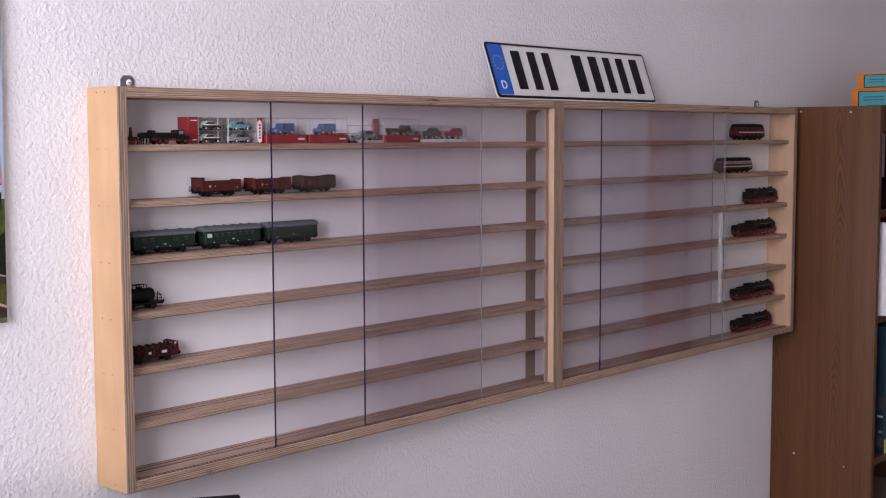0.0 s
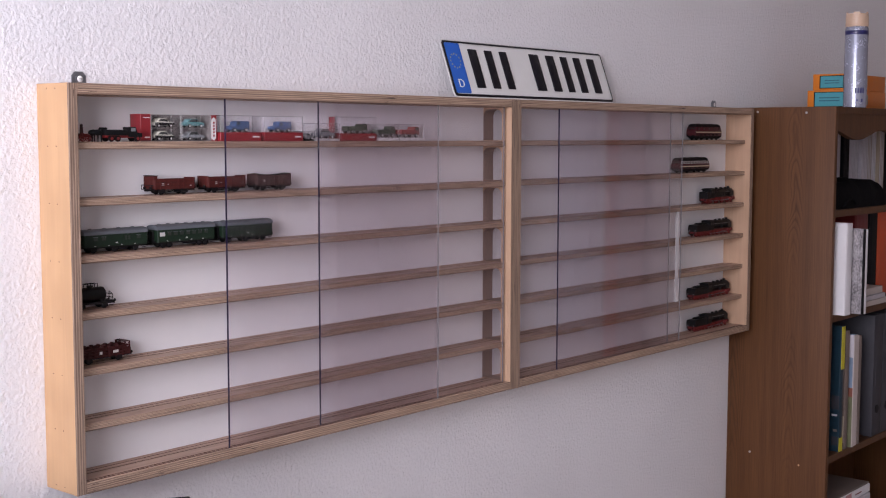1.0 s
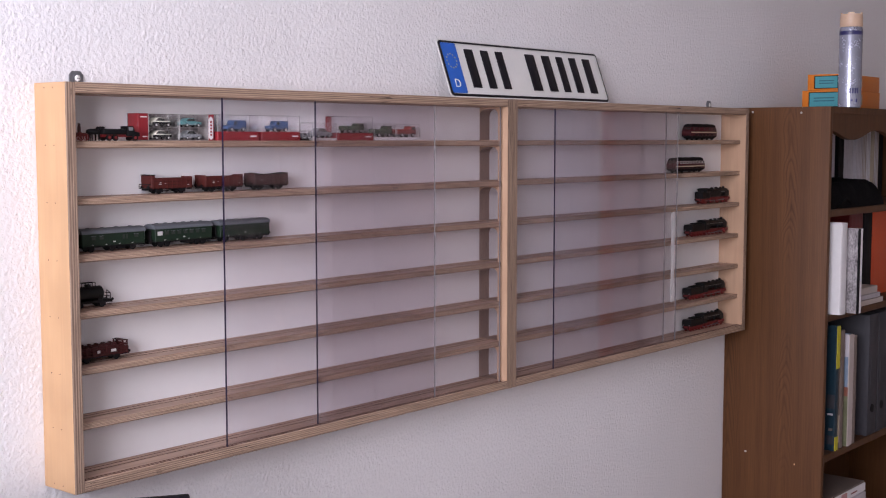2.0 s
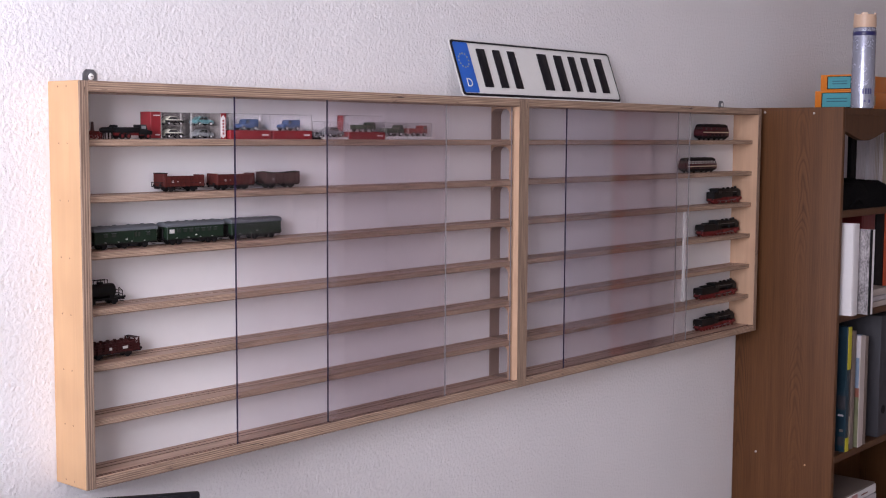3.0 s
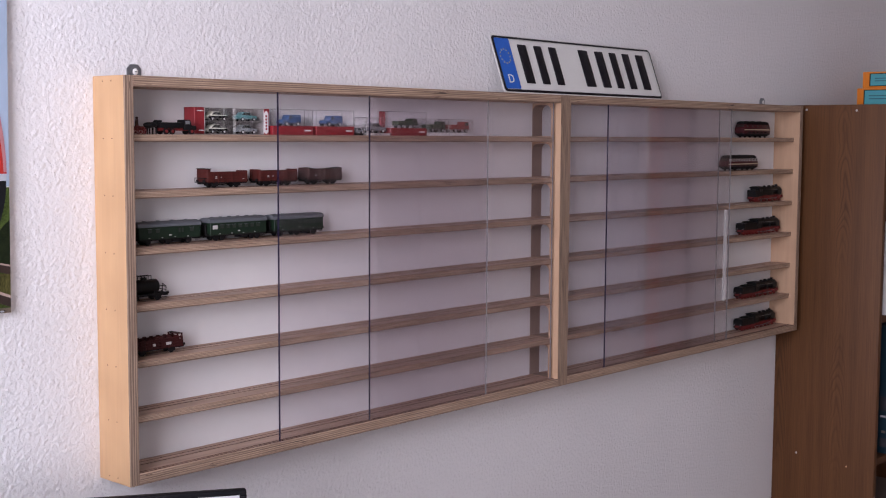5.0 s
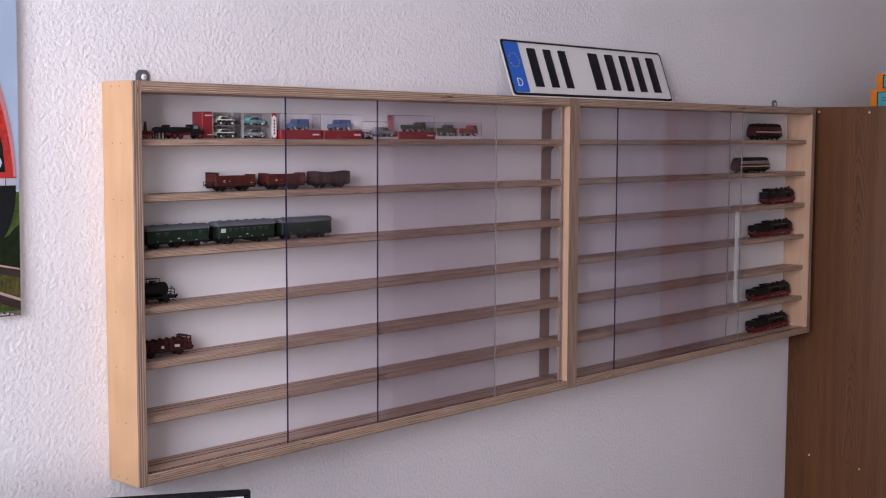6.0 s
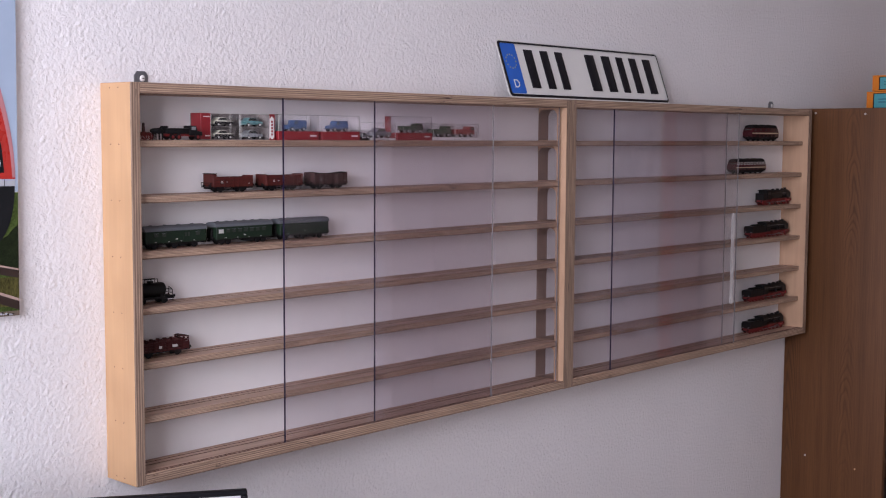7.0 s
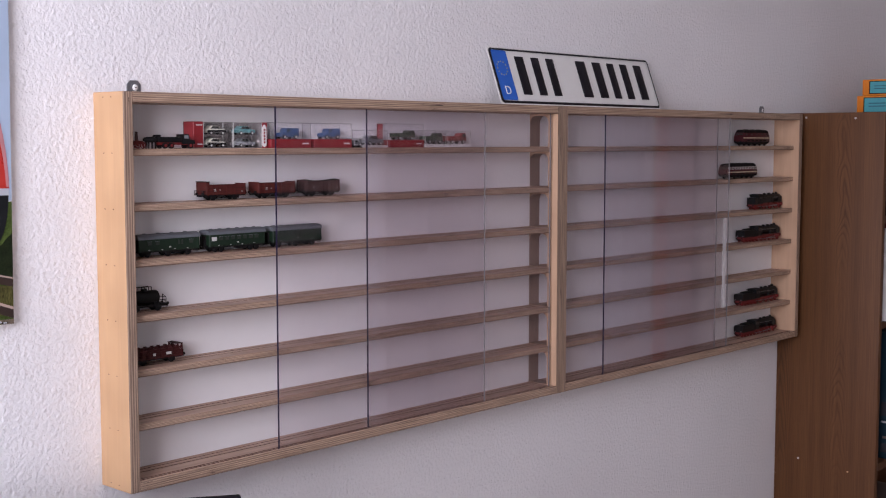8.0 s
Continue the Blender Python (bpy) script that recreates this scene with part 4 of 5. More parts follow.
# locomotives in the other cabinet
def diesel(x, level, L, H, label, body, band, white_top):
    t = thing("diesel_locomotive", x, TY, LZ[level], label, "model locomotive", "locomotives at the cabinet's end")
    W, z0, z1 = 0.0125, 0.0095, H - 0.008
    hull = [(-L / 2, z0), (L / 2, z0), (L / 2, z0 + (z1 - z0) * 0.55), (L / 2 - 0.006, z1), (-L / 2 + 0.006, z1), (-L / 2, z0 + (z1 - z0) * 0.55)]
    bm = prism(B(), hull, "Y", -W, W)
    bmesh.ops.bevel(bm, geom=list(bm.edges), offset=0.0014, segments=2, profile=0.5, affect="EDGES")
    part("body", bm, body, t)
    roof = [(-W + 0.0004, z1 - 0.001)] + [(-(W - 0.0004) * math.cos(radians(a)), z1 - 0.0008 + 0.0080 * math.sin(radians(a)) ** 0.8) for a in np.linspace(5, 175, 11)] + [(W - 0.0004, z1 - 0.001)]
    bm = prism(B(), roof, "X", -L / 2 + 0.007, L / 2 - 0.007)
    part("roof", bm, M_UNDER, t, "dark roof")
    for s in (-1, 1):
        part("cream_band", box(B(), -L / 2 + 0.001, L / 2 - 0.001, s * W - 0.0003, s * W + 0.0004 * s, z0 + (z1 - z0) * band - 0.0011, z0 + (z1 - z0) * band + 0.0011), M_CREAM, t, "cream waist band")
        n = 9 if white_top else 5
        for k in range(n):
            wx = -L / 2 + L * (k + 0.6) / (n + 0.2)
            zc = z1 - (z1 - z0) * 0.2
            ww = L / n * (0.36 if white_top else 0.22)
            w_ = part("window", box(B(), wx - ww, wx + ww, s * W - 0.0003, s * (W + 0.0004), zc - 0.0030, zc + 0.0030), M_LGREY if white_top else body, t)
            part("pane", box(B(), wx - ww * 0.5, wx + ww * 0.5, s * W - 0.0003, s * (W + 0.0007), zc - 0.0020, zc + 0.0020), M_GLASSY, w_)
        for k in range(5):
            xx = -L * 0.3 + L * 0.15 * k
            part("grille", box(B(), xx - 0.006, xx + 0.006, s * W - 0.0002, s * (W + 0.0004), z0 + 0.0012, z0 + 0.0044), M_UNDER, t)
    for k in (-1, 1):
        for y in (-0.0052, 0.0052):
            part("front_window", box(B(), k * (L / 2 - 0.0038) - 0.0012, k * (L / 2 - 0.0038) + 0.0012, y - 0.0042, y + 0.0042, z1 - 0.0068, z1 - 0.0022), M_GLASSY, t)
        part("bogie", box(B(), k * L * 0.29 - 0.019, k * L * 0.29 + 0.019, -0.0095, 0.0095, 0.003, 0.0085, 0.001, 1), M_UNDER, t)
        wheelset(t, (k * L * 0.29 - 0.0115, k * L * 0.29 + 0.0115), 0.0045)
    part("fuel_tank", box(B(), -0.020, 0.020, -0.0105, 0.0105, 0.0035, z0, 0.001, 1), M_UNDER, t)
    part("skirt", box(B(), -L / 2 + 0.002, L / 2 - 0.002, -W + 0.0008, W - 0.0008, 0.0068, z0), M_UNDER, t)
    for k in range(3):
        xx = -0.03 + 0.03 * k
        part("roof_fan", cyl(B(), (xx, 0, H - 0.0010), "Z", 0.005, 0.0016, 16), M_UNDER, t)
    ends(t, L)


diesel(1.752, 6, 0.126, 0.0385, "maroon diesel locomotive with a cream waist band", M_MAROON, 0.42, False)
diesel(1.690, 5, 0.138, 0.0360, "maroon railcar with pale window strip and cream band", M_MAROON, 0.30, True)


def steam_loco(x, level, L, label, tender=True, axles=5):
    t = thing("steam_locomotive", x, TY, LZ[level], label, "model locomotive", "locomotives at the cabinet's end")
    x1 = L / 2 - 0.004
    xt = -L / 2 + (0.37 * L if tender else 0.13 * L)      # rear end of the engine
    xc = xt + 0.021
    xm = (xc + x1) / 2
    zb = 0.0256
    bl = cyl(B(), (xm, 0, zb), "X", 0.0092, x1 - xc - 0.004, 24)
    part("boiler", bl, M_LOCO, t)
    part("smokebox", cyl(B(), (x1 - 0.010, 0, zb), "X", 0.0096, 0.018, 24), M_LOCO, t)
    door = cyl(B(), (x1 - 0.0006, 0, zb), "X", 0.0080, 0.0014, 20)
    ball(door, (x1, 0, zb), 0.0068, 0.3, 1, 1)
    part("smokebox_door", door, M_LOCO, t)
    ch = cyl(B(), (x1 - 0.010, 0, 0.0365), "Z", 0.0032, 0.006, 14, 0.0033)
    part("chimney", ch, M_LOCO, t)
    for f, r in ((0.28, 0.0036), (0.52, 0.0042), (0.74, 0.0034)):
        xd = xc + (x1 - xc) * f
        d = cyl(B(), (xd, 0, 0.0345), "Z", r, 0.004, 14)
        ball(d, (xd, 0, 0.0362), r, 1, 1, 0.55)
        part("dome", d, M_LOCO, t)
    for f in (0.2, 0.42, 0.64):
        xd = xc + (x1 - xc) * f
        part("boiler_band", cyl(B(), (xd, 0, zb), "X", 0.00945, 0.0009, 24), M_UNDER, t)
    cabb = part("cab", box(B(), xt, xc, -0.0118, 0.0118, 0.0135, 0.0335, 0.0008, 1), M_LOCO, t)
    rf = [(-0.0128, 0.0332)] + [(-0.0128 * math.cos(radians(a)), 0.0336 + 0.0036 * math.sin(radians(a))) for a in np.linspace(5, 175, 9)] + [(0.0128, 0.0332)]
    part("cab_roof", prism(B(), rf, "X", xt - 0.003, xc + 0.001), M_LOCO, cabb)
    for s in (-1, 1):
        for dx in (0.004, 0.0115):
            part("cab_window", box(B(), xt + dx, xt + dx + 0.0055, s * 0.0118 - 0.0002, s * 0.0121, 0.0250, 0.0305), M_GLASSY, cabb)
        part("running_board", box(B(), xc, x1 + 0.002, s * 0.0070, s * 0.0118, 0.0155, 0.0165), M_LOCO, t)
        part("deflector", box(B(), x1 - 0.020, x1 - 0.002, s * 0.0112 - 0.0004, s * 0.0112 + 0.0004, 0.0170, 0.0290, 0.0003, 1), M_LOCO, t)
        cy = cyl(B(), (x1 - 0.012, s * 0.0098, 0.0095), "X", 0.0036, 0.015, 14)
        part("cylinder", cy, M_LRED if s else M_LOCO, t)
        part("pump", cyl(B(), (xc + (x1 - xc) * 0.45, s * 0.0104, 0.021), "Z", 0.0022, 0.008, 10), M_LOCO, t)
        pipe = rod(B(), (xc, s * 0.0094, 0.0275), (x1 - 0.008, s * 0.0097, 0.0270), 0.0006, 6)
        part("handrail", pipe, M_STEEL, t)
    part("frame", box(B(), xt, x1 + 0.002, -0.0050, 0.0050, 0.0055, 0.0160), M_LRED, t, "red frame")
    part("buffer_beam", box(B(), x1 + 0.001, x1 + 0.0035, -0.0118, 0.0118, 0.0085, 0.0140), M_LRED, t)
    r = 0.0062 if axles >= 5 else 0.0078
    span = (x1 - 0.024) - (xt + 0.004)
    xs = [xt + 0.005 + span * k / (axles - 1) for k in range(axles)]
    wheelset(t, xs, r, M_LRED)
    wheelset(t, (x1 - 0.004,), 0.0038, M_LRED)
    for s in (-1, 1):
        part("coupling_rod", box(B(), xs[0] - 0.002, xs[-1] + 0.002, s * 0.0088 - 0.0004, s * 0.0088 + 0.0004, r - 0.0016, r - 0.0002), M_STEEL, t)
        part("piston_rod", rod(B(), (xs[axles // 2], s * 0.0096, r), (x1 - 0.018, s * 0.0096, 0.0095), 0.0007, 6), M_STEEL, t)
        part("skirting", box(B(), xs[0], xs[-1], s * 0.0062 - 0.0003, s * 0.0062 + 0.0003, 0.0095, 0.0150), M_LRED, t)
    for y in (-0.007, 0.007):
        part("lamp", cyl(B(), (x1 + 0.0032, y, 0.0160), "X", 0.0014, 0.002, 10), M_LGREY, t)
    if tender:
        xa, xb = -L / 2 + 0.002, xt - 0.003
        tb = B()
        outl = [(-0.0120, 0.0125), (0.0120, 0.0125), (0.0120, 0.0245), (0.0100, 0.0285), (-0.0100, 0.0285), (-0.0120, 0.0245)]
        prism(tb, outl, "X", xa, xb)
        part("tender_body", tb, M_LOCO, t)
        part("tender_coal", box(B(), xa + (xb - xa) * 0.35, xb - 0.002, -0.008, 0.008, 0.0280, 0.0315, 0.0014, 2), M_COAL, t)
        part("tender_frame", box(B(), xa, xb, -0.0095, 0.0095, 0.0060, 0.0125), M_LRED, t)
        wheelset(t, [xa + 0.008 + (xb - xa - 0.016) * k / 3 for k in range(4)], 0.0043, M_LRED)
        for y in (-0.0075, 0.0075):
            part("lamp", cyl(B(), (xa - 0.0008, y, 0.0150), "X", 0.0012, 0.002, 10), M_STEEL, t)
    else:
        part("bunker", box(B(), -L / 2 + 0.002, xt, -0.0112, 0.0112, 0.0120, 0.0285, 0.0008, 1), M_LOCO, t)
        part("bunker_frame", box(B(), -L / 2 + 0.002, xt, -0.009, 0.009, 0.0055, 0.0120), M_LRED, t)
        wheelset(t, (-L / 2 + 0.010,), 0.0043, M_LRED)
        for s in (-1, 1):
            part("side_tank", box(B(), xc, xc + (x1 - xc) * 0.55, s * 0.0078, s * 0.0118, 0.0165, 0.0285, 0.0006, 1), M_LOCO, t)
    ends(t, L - 0.003)


steam_loco(1.8200, 4, 0.137, "black tank locomotive with red wheels", False, 4)
steam_loco(1.7925, 3, 0.178, "black tender locomotive with red frame and wheels")
steam_loco(1.7895, 1, 0.177, "black tender locomotive with pale lamps and red wheels", True, 4)
steam_loco(1.7880, 0, 0.168, "black tender locomotive with red running gear on the bottom panel")


# ---- boxed model cars and carts on the top shelf ----
def car_into(parent, x, y, z, L, H, W, paint, kind="saloon", lower=None):
    """A small model car as parts of the thing that holds it."""
    if kind == "saloon":
        side = [(-0.5, 0.22), (0.5, 0.22), (0.5, 0.52), (0.47, 0.58), (0.24, 0.62), (0.10, 0.97), (-0.22, 1.0), (-0.38, 0.64), (-0.5, 0.58)]
        glass = [(0.20, 0.63), (0.085, 0.93), (-0.20, 0.94), (-0.33, 0.66)]
    elif kind == "van":
        side = [(-0.5, 0.2), (0.5, 0.2), (0.5, 0.5), (0.44, 0.56), (0.22, 0.6), (0.16, 0.98), (0.1, 1.0), (-0.46, 1.0), (-0.5, 0.94)]
        glass = [(0.19, 0.62), (0.14, 0.9), (0.02, 0.9), (0.02, 0.62)]
    else:
        side = [(-0.5, 0.25), (0.5, 0.25), (0.5, 0.6), (0.45, 1.0), (0.22, 1.0), (0.18, 0.72), (-0.5, 0.72)]
        glass = [(0.46, 0.64), (0.43, 0.92), (0.27, 0.92), (0.27, 0.64)]
    if kind == "van":
        side, glass = [(-u, v) for u, v in side[::-1]], [(-u, v) for u, v in glass[::-1]]
    bm = prism(B(), [(x + u * L, z + v * H) for u, v in side], "Y", y - W / 2, y + W / 2)
    bmesh.ops.bevel(bm, geom=list(bm.edges), offset=0.0016 if kind == "van" else 0.0006, segments=2, profile=0.5, affect="EDGES")
    body = part("car_body", bm, paint, parent)
    part("side_glass", prism(B(), [(x + u * L, z + v * H) for u, v in glass], "Y", y - W / 2 - 0.0003, y + W / 2 + 0.0003), M_GLASSY, body)
    if lower:
        part("lower_body", box(B(), x - L * 0.49, x + L * 0.49, y - W / 2 - 0.0003, y + W / 2 + 0.0003, z + H * 0.23, z + H * 0.54), lower, body)
    part("chrome_strip", box(B(), x - L * 0.505, x + L * 0.505, y - W / 2 - 0.0002, y + W / 2 + 0.0002, z + H * 0.27, z + H * 0.31), M_STEEL, body)
    for wx in (-0.3, 0.31):
        for s in (-1, 1):
            part("tyre", cyl(B(), (x + wx * L, y + s * (W / 2 - 0.0004), z + H * 0.2), "Y", H * 0.2, 0.0024, 14), M_UNDER, body)
            part("hub", cyl(B(), (x + wx * L, y + s * (W / 2 + 0.0010), z + H * 0.2), "Y", H * 0.115, 0.0006, 12), M_LGREY, body)


def clear_case(parent, x0, x1, y0, y1, z0, z1, name="clear_cover"):
    """A thin-walled clear cover, open below."""
    w = 0.0006
    for a in ((x0, x1, y0, y0 + w, z0, z1), (x0, x1, y1 - w, y1, z0, z1), (x0, x0 + w, y0 + w, y1 - w, z0, z1), (x1 - w, x1, y0 + w, y1 - w, z0, z1), (x0 + w, x1 - w, y0 + w, y1 - w, z1 - w, z1)):
        ob = part(name, box(B(), *a), M_CASE, parent, shade=False)
        ob.visible_shadow = False
    e = B()
    for y in (y0, y1):
        box(e, x0, x1, y - 0.0003, y + 0.0003, z1 - 0.0004, z1 + 0.0002)
        for x in (x0, x1):
            box(e, x - 0.0003, x + 0.0003, y - 0.0003, y + 0.0003, z0, z1)
    part("cover_edge", e, M_LGREY, parent, "pale moulded edge")


ZS = LZ[6]
# horse-drawn cart in plain toy shapes
cart = thing("toy_cart", 0.0405, -0.044, ZS, "tiny red-wheeled toy cart with a plain driver shape", "toy cart")
for dx, r in ((-0.0040, 0.0052), (0.0045, 0.0042)):
    for s in (-1, 1):
        w = B()
        for k in range(12):
            a, b = radians(30 * k), radians(30 * k + 30)
            rod(w, (dx + r * math.cos(a), s * 0.0055, r + 0.0006 + r * math.sin(a)), (dx + r * math.cos(b), s * 0.0055, r + 0.0006 + r * math.sin(b)), 0.0006, 6)
            rod(w, (dx, s * 0.0055, r + 0.0006), (dx + r * math.cos(a), s * 0.0055, r + 0.0006 + r * math.sin(a)), 0.0003, 5)
        part("spoked_wheel", w, M_LRED, cart)
part("cart_body", box(B(), -0.006, 0.007, -0.0045, 0.0045, 0.0060, 0.0105, 0.001, 1), M_BROWN, cart)
part("driver_shape", cyl(ball(B(), (-0.002, 0, 0.0215), 0.0019), (-0.002, 0, 0.0150), "Z", 0.0026, 0.010, 10, 0.0020), M_BROWN2, cart)
tf = B()
for y in (-0.004, 0.004):
    ball(tf, (0.000, y, 0.0110), 0.0042, 1.9, 0.75, 0.85)
    for dx in (-0.0060, -0.0045, 0.0050, 0.0065):
        cyl(tf, (dx, y + (0.001 if dx in (-0.006, 0.0065) else -0.001), 0.0042), "Z", 0.0007, 0.0084, 6, 0.0010)
    rod(tf, (0.006, y, 0.012), (0.0098, y, 0.0162), 0.0019, 8)
    ball(tf, (0.0116, y, 0.0158), 0.0018, 1.6, 0.8, 0.8)
solo("toy_horses", tf, M_LOCO, "pair of plain black toy horse shapes before the cart", "toy figure", at=Matrix.Translation((0.0600, -0.044, ZS)) @ Matrix.Diagonal((1.12, 1.0, 1.12, 1)))

lorry = thing("toy_lorry", 0.0985, -0.0465, ZS, "black toy flatbed lorry with red chassis", "toy lorry")
part("load_bed", box(B(), -0.030, 0.008, -0.0085, 0.0085, 0.0085, 0.0162, 0.0012, 2), M_LOCO, lorry)
cabp = prism(B(), [(0.009, 0.006), (0.030, 0.006), (0.030, 0.0115), (0.022, 0.0125), (0.0195, 0.0200), (0.009, 0.0200)], "Y", -0.008, 0.008)
bmesh.ops.bevel(cabp, geom=list(cabp.edges), offset=0.0008, segments=2, profile=0.5, affect="EDGES")
cabo = part("cab", cabp, M_LOCO, lorry)
for s in (-1, 1):
    part("cab_window", box(B(), 0.0115, 0.0185, s * 0.0078, s * 0.0083, 0.0140, 0.0185), M_GREYC, cabo)
part("chassis", box(B(), -0.029, 0.029, -0.0045, 0.0045, 0.0050, 0.0085), M_LRED, lorry, "red chassis")
for xx in (-0.020, -0.010, 0.022):
    for s in (-1, 1):
        tyre = part("tyre", cyl(B(), (xx, s * 0.0070, 0.0042), "Y", 0.0042, 0.0028, 16), M_UNDER, lorry)
        part("hub", cyl(B(), (xx, s * 0.0086, 0.0042), "Y", 0.0022, 0.0008, 12), M_LRED, tyre)


def double_box(x0, x1, redx, cars, label, endstrip=False):
    """An upright carton with a windowed front that shows two model cars one above the other."""
    t = thing("model_car_box", (x0 + x1) / 2, -0.021, ZS, label, "model car box", "boxed model cars")
    h, d, xa, xb = 0.0385, 0.0125, x0 - (x0 + x1) / 2, x1 - (x0 + x1) / 2
    part("back_card", box(B(), xa, xb, d - 0.001, d, 0, h), M_CGREY, t)
    part("shelf_card", box(B(), xa + redx + 0.0005, xb - 0.0006, -d + 0.001, d - 0.001, h * 0.49, h * 0.51), M_CGREY, t)
    part("base_card", box(B(), xa, xb, -d, d - 0.001, 0, 0.0012), M_CGREY, t)
    if redx:
        r = part("red_panel", box(B(), xa, xa + redx, -d, d - 0.001, 0.0012, h, 0.0004, 1), M_BRED, t, "red printed carton part")
        for dz, w in ((h - 0.005, 0.011), (0.006, 0.008)):
            part("print_bar", box(B(), xa + redx - w - 0.002, xa + redx - 0.002, -d - 0.0004, -d + 0.0002, dz - 0.0007, dz + 0.0007), M_WHITE, r, "white bar in place of print")
    if endstrip:
        r = part("red_end", box(B(), xb, xb + 0.0105, -d, d - 0.001, 0, h, 0.0004, 1), M_BRED, t, "red and white carton end")
        part("inner_card", box(B(), xb - 0.0006, xb - 0.0001, -d + 0.0008, d - 0.0014, 0.0014, h - 0.001), M_CGREY, t)
        w = part("white_label", prism(B(), [(xb + 0.0005, 0.004), (xb + 0.0045, 0.001), (xb + 0.0085, 0.004), (xb + 0.0085, h - 0.007), (xb + 0.0045, h - 0.003), (xb + 0.0005, h - 0.007)], "Y", -d - 0.0005, -d + 0.0002), M_WHITE, r, "white label strip")
        for k in range(5):
            part("print_bar", box(B(), xb + 0.003, xb + 0.006, -d - 0.0009, -d - 0.0003, 0.007 + 0.0047 * k, 0.0100 + 0.0047 * k), M_BRED, r, "red bar in place of print")
    clear_case(t, xa + redx + 0.0004, xb - 0.0004, -d, d - 0.0012, 0.0012, h - 0.0004)
    cx = (xa + redx + xb) / 2
    for (paint, lower), z in zip(cars, (h * 0.515, 0.0014)):
        car_into(t, cx, -0.002, z, min(0.034, (xb - xa - redx) * 0.72), 0.0130, 0.014, paint, "saloon", lower)


double_box(0.1410, 0.2105, 0.0170, ((M_IVORY, M_UNDER), (M_IVORY, M_UNDER)), "red windowed carton with two black and ivory model cars")
double_box(0.2120, 0.2655, 0.0, ((M_TEAL, None), (M_GREYC, None)), "windowed carton with a teal and a grey model car", True)


def base_box(x0, x1, h, base_h, base_mat, label, kind, paint, carL, carH, backer=False):
    t = thing("model_car_case", (x0 + x1) / 2, -0.024, ZS, label, "model car case", "boxed model cars")
    a, d = (x1 - x0) / 2, 0.0145
    part("base", box(B(), -a, a, -d, d, 0, base_h, 0.0006, 1), base_mat, t)
    part("print_bar", box(B(), a * 0.55, a * 0.88, -d - 0.0004, -d + 0.0003, base_h * 0.42, base_h * 0.58), M_WHITE, t, "white bar in place of print")
    if backer:
        part("red_backing", box(B(), -a - 0.002, -a + 0.010, d - 0.004, d - 0.001, base_h, h, 0.0004, 1), M_BRED, t, "red card at the back")
    car_into(t, 0.002, -0.001, base_h, carL, carH, 0.016, paint, kind)
    clear_case(t, -a + 0.0006, a - 0.0006, -d + 0.0005, d - 0.0005, base_h, h)


base_box(0.2790, 0.3590, 0.0385, 0.0135, M_BRED, "clear case on a red base with a blue van", "van", M_VBLUE, 0.037, 0.0170)
base_box(0.3650, 0.4455, 0.0385, 0.0135, M_BRED, "clear case on a red base with a blue van", "van", M_VBLUE, 0.037, 0.0170)
base_box(0.4510, 0.4690, 0.0155, 0.0030, M_UNDER, "small dark case with a white strip", "saloon", M_GREYC, 0.015, 0.009)
base_box(0.4720, 0.5270, 0.0285, 0.0040, M_LGREY, "clear case with a grey model car", "saloon", M_GREYC, 0.040, 0.016)
base_box(0.5300, 0.6130, 0.0395, 0.0125, M_BRED, "tall clear case on a red base with a green vehicle", "truck", M_OLIVE, 0.046, 0.016, backer=True)
base_box(0.6160, 0.6690, 0.0285, 0.0055, M_WHITE, "clear case on a white base with a green lorry", "truck", M_OLIVE, 0.042, 0.019)
base_box(0.6710, 0.7330, 0.0285, 0.0055, M_WHITE, "clear case on a white base with a red lorry", "truck", M_TRED, 0.046, 0.019)

# ---- what stands in and on the bookcase ----
M_PAPER = mat("white_cover", (0.74, 0.73, 0.74), 0.5, vary=0.04, scale=12)
M_PAGES = mat("page_edges", (0.50, 0.44, 0.41), 0.8, vary=0.15, scale=8, stretch=(60, 1, 1))
M_PHOTO = mat("grey_photo_cover", (0.30, 0.28, 0.29), 0.4, vary=0.98, scale=38, stretch=(1, 1, 0.6))
M_TEALB = mat("teal_cover", (0.006, 0.028, 0.045), 0.4, vary=0.25, scale=14)
M_YELLOW = mat("yellow_strip", (0.50, 0.45, 0.02), 0.5, vary=0.08, scale=20)
M_TAUPE = mat("taupe_cover", (0.17, 0.13, 0.11), 0.55, vary=0.25, scale=12)
M_SKYP = mat("printed_sky", (0.19, 0.26, 0.36), 0.4, vary=0.25, scale=12)
M_FIELD = mat("printed_field", (0.15, 0.155, 0.085), 0.4, vary=0.25, scale=14)
M_RUST = mat("printed_rust", (0.22, 0.075, 0.05), 0.4, vary=0.3, scale=16)
M_ANTH = mat("anthracite_binder", (0.045, 0.044, 0.052), 0.6, spec=0.25, vary=0.12, scale=20)
M_BLACKB = mat("black_nylon", (0.0035, 0.0032, 0.004), 0.9, spec=0.1, vary=0.25, scale=40, bump=0.001, bump_scale=500)
M_ORANGE = mat("orange_carton", (0.66, 0.19, 0.012), 0.45, vary=0.07, scale=20)
M_CYAN = mat("turquoise_label", (0.05, 0.30, 0.35), 0.45, vary=0.06, scale=25)
M_CYAND = mat("turquoise_print", (0.02, 0.12, 0.17), 0.5)
M_REDB = mat("dark_red_cover", (0.16, 0.012, 0.014), 0.45, vary=0.15, scale=14)
M_ORB = mat("orange_red_cover", (0.62, 0.085, 0.02), 0.45, vary=0.08, scale=14)
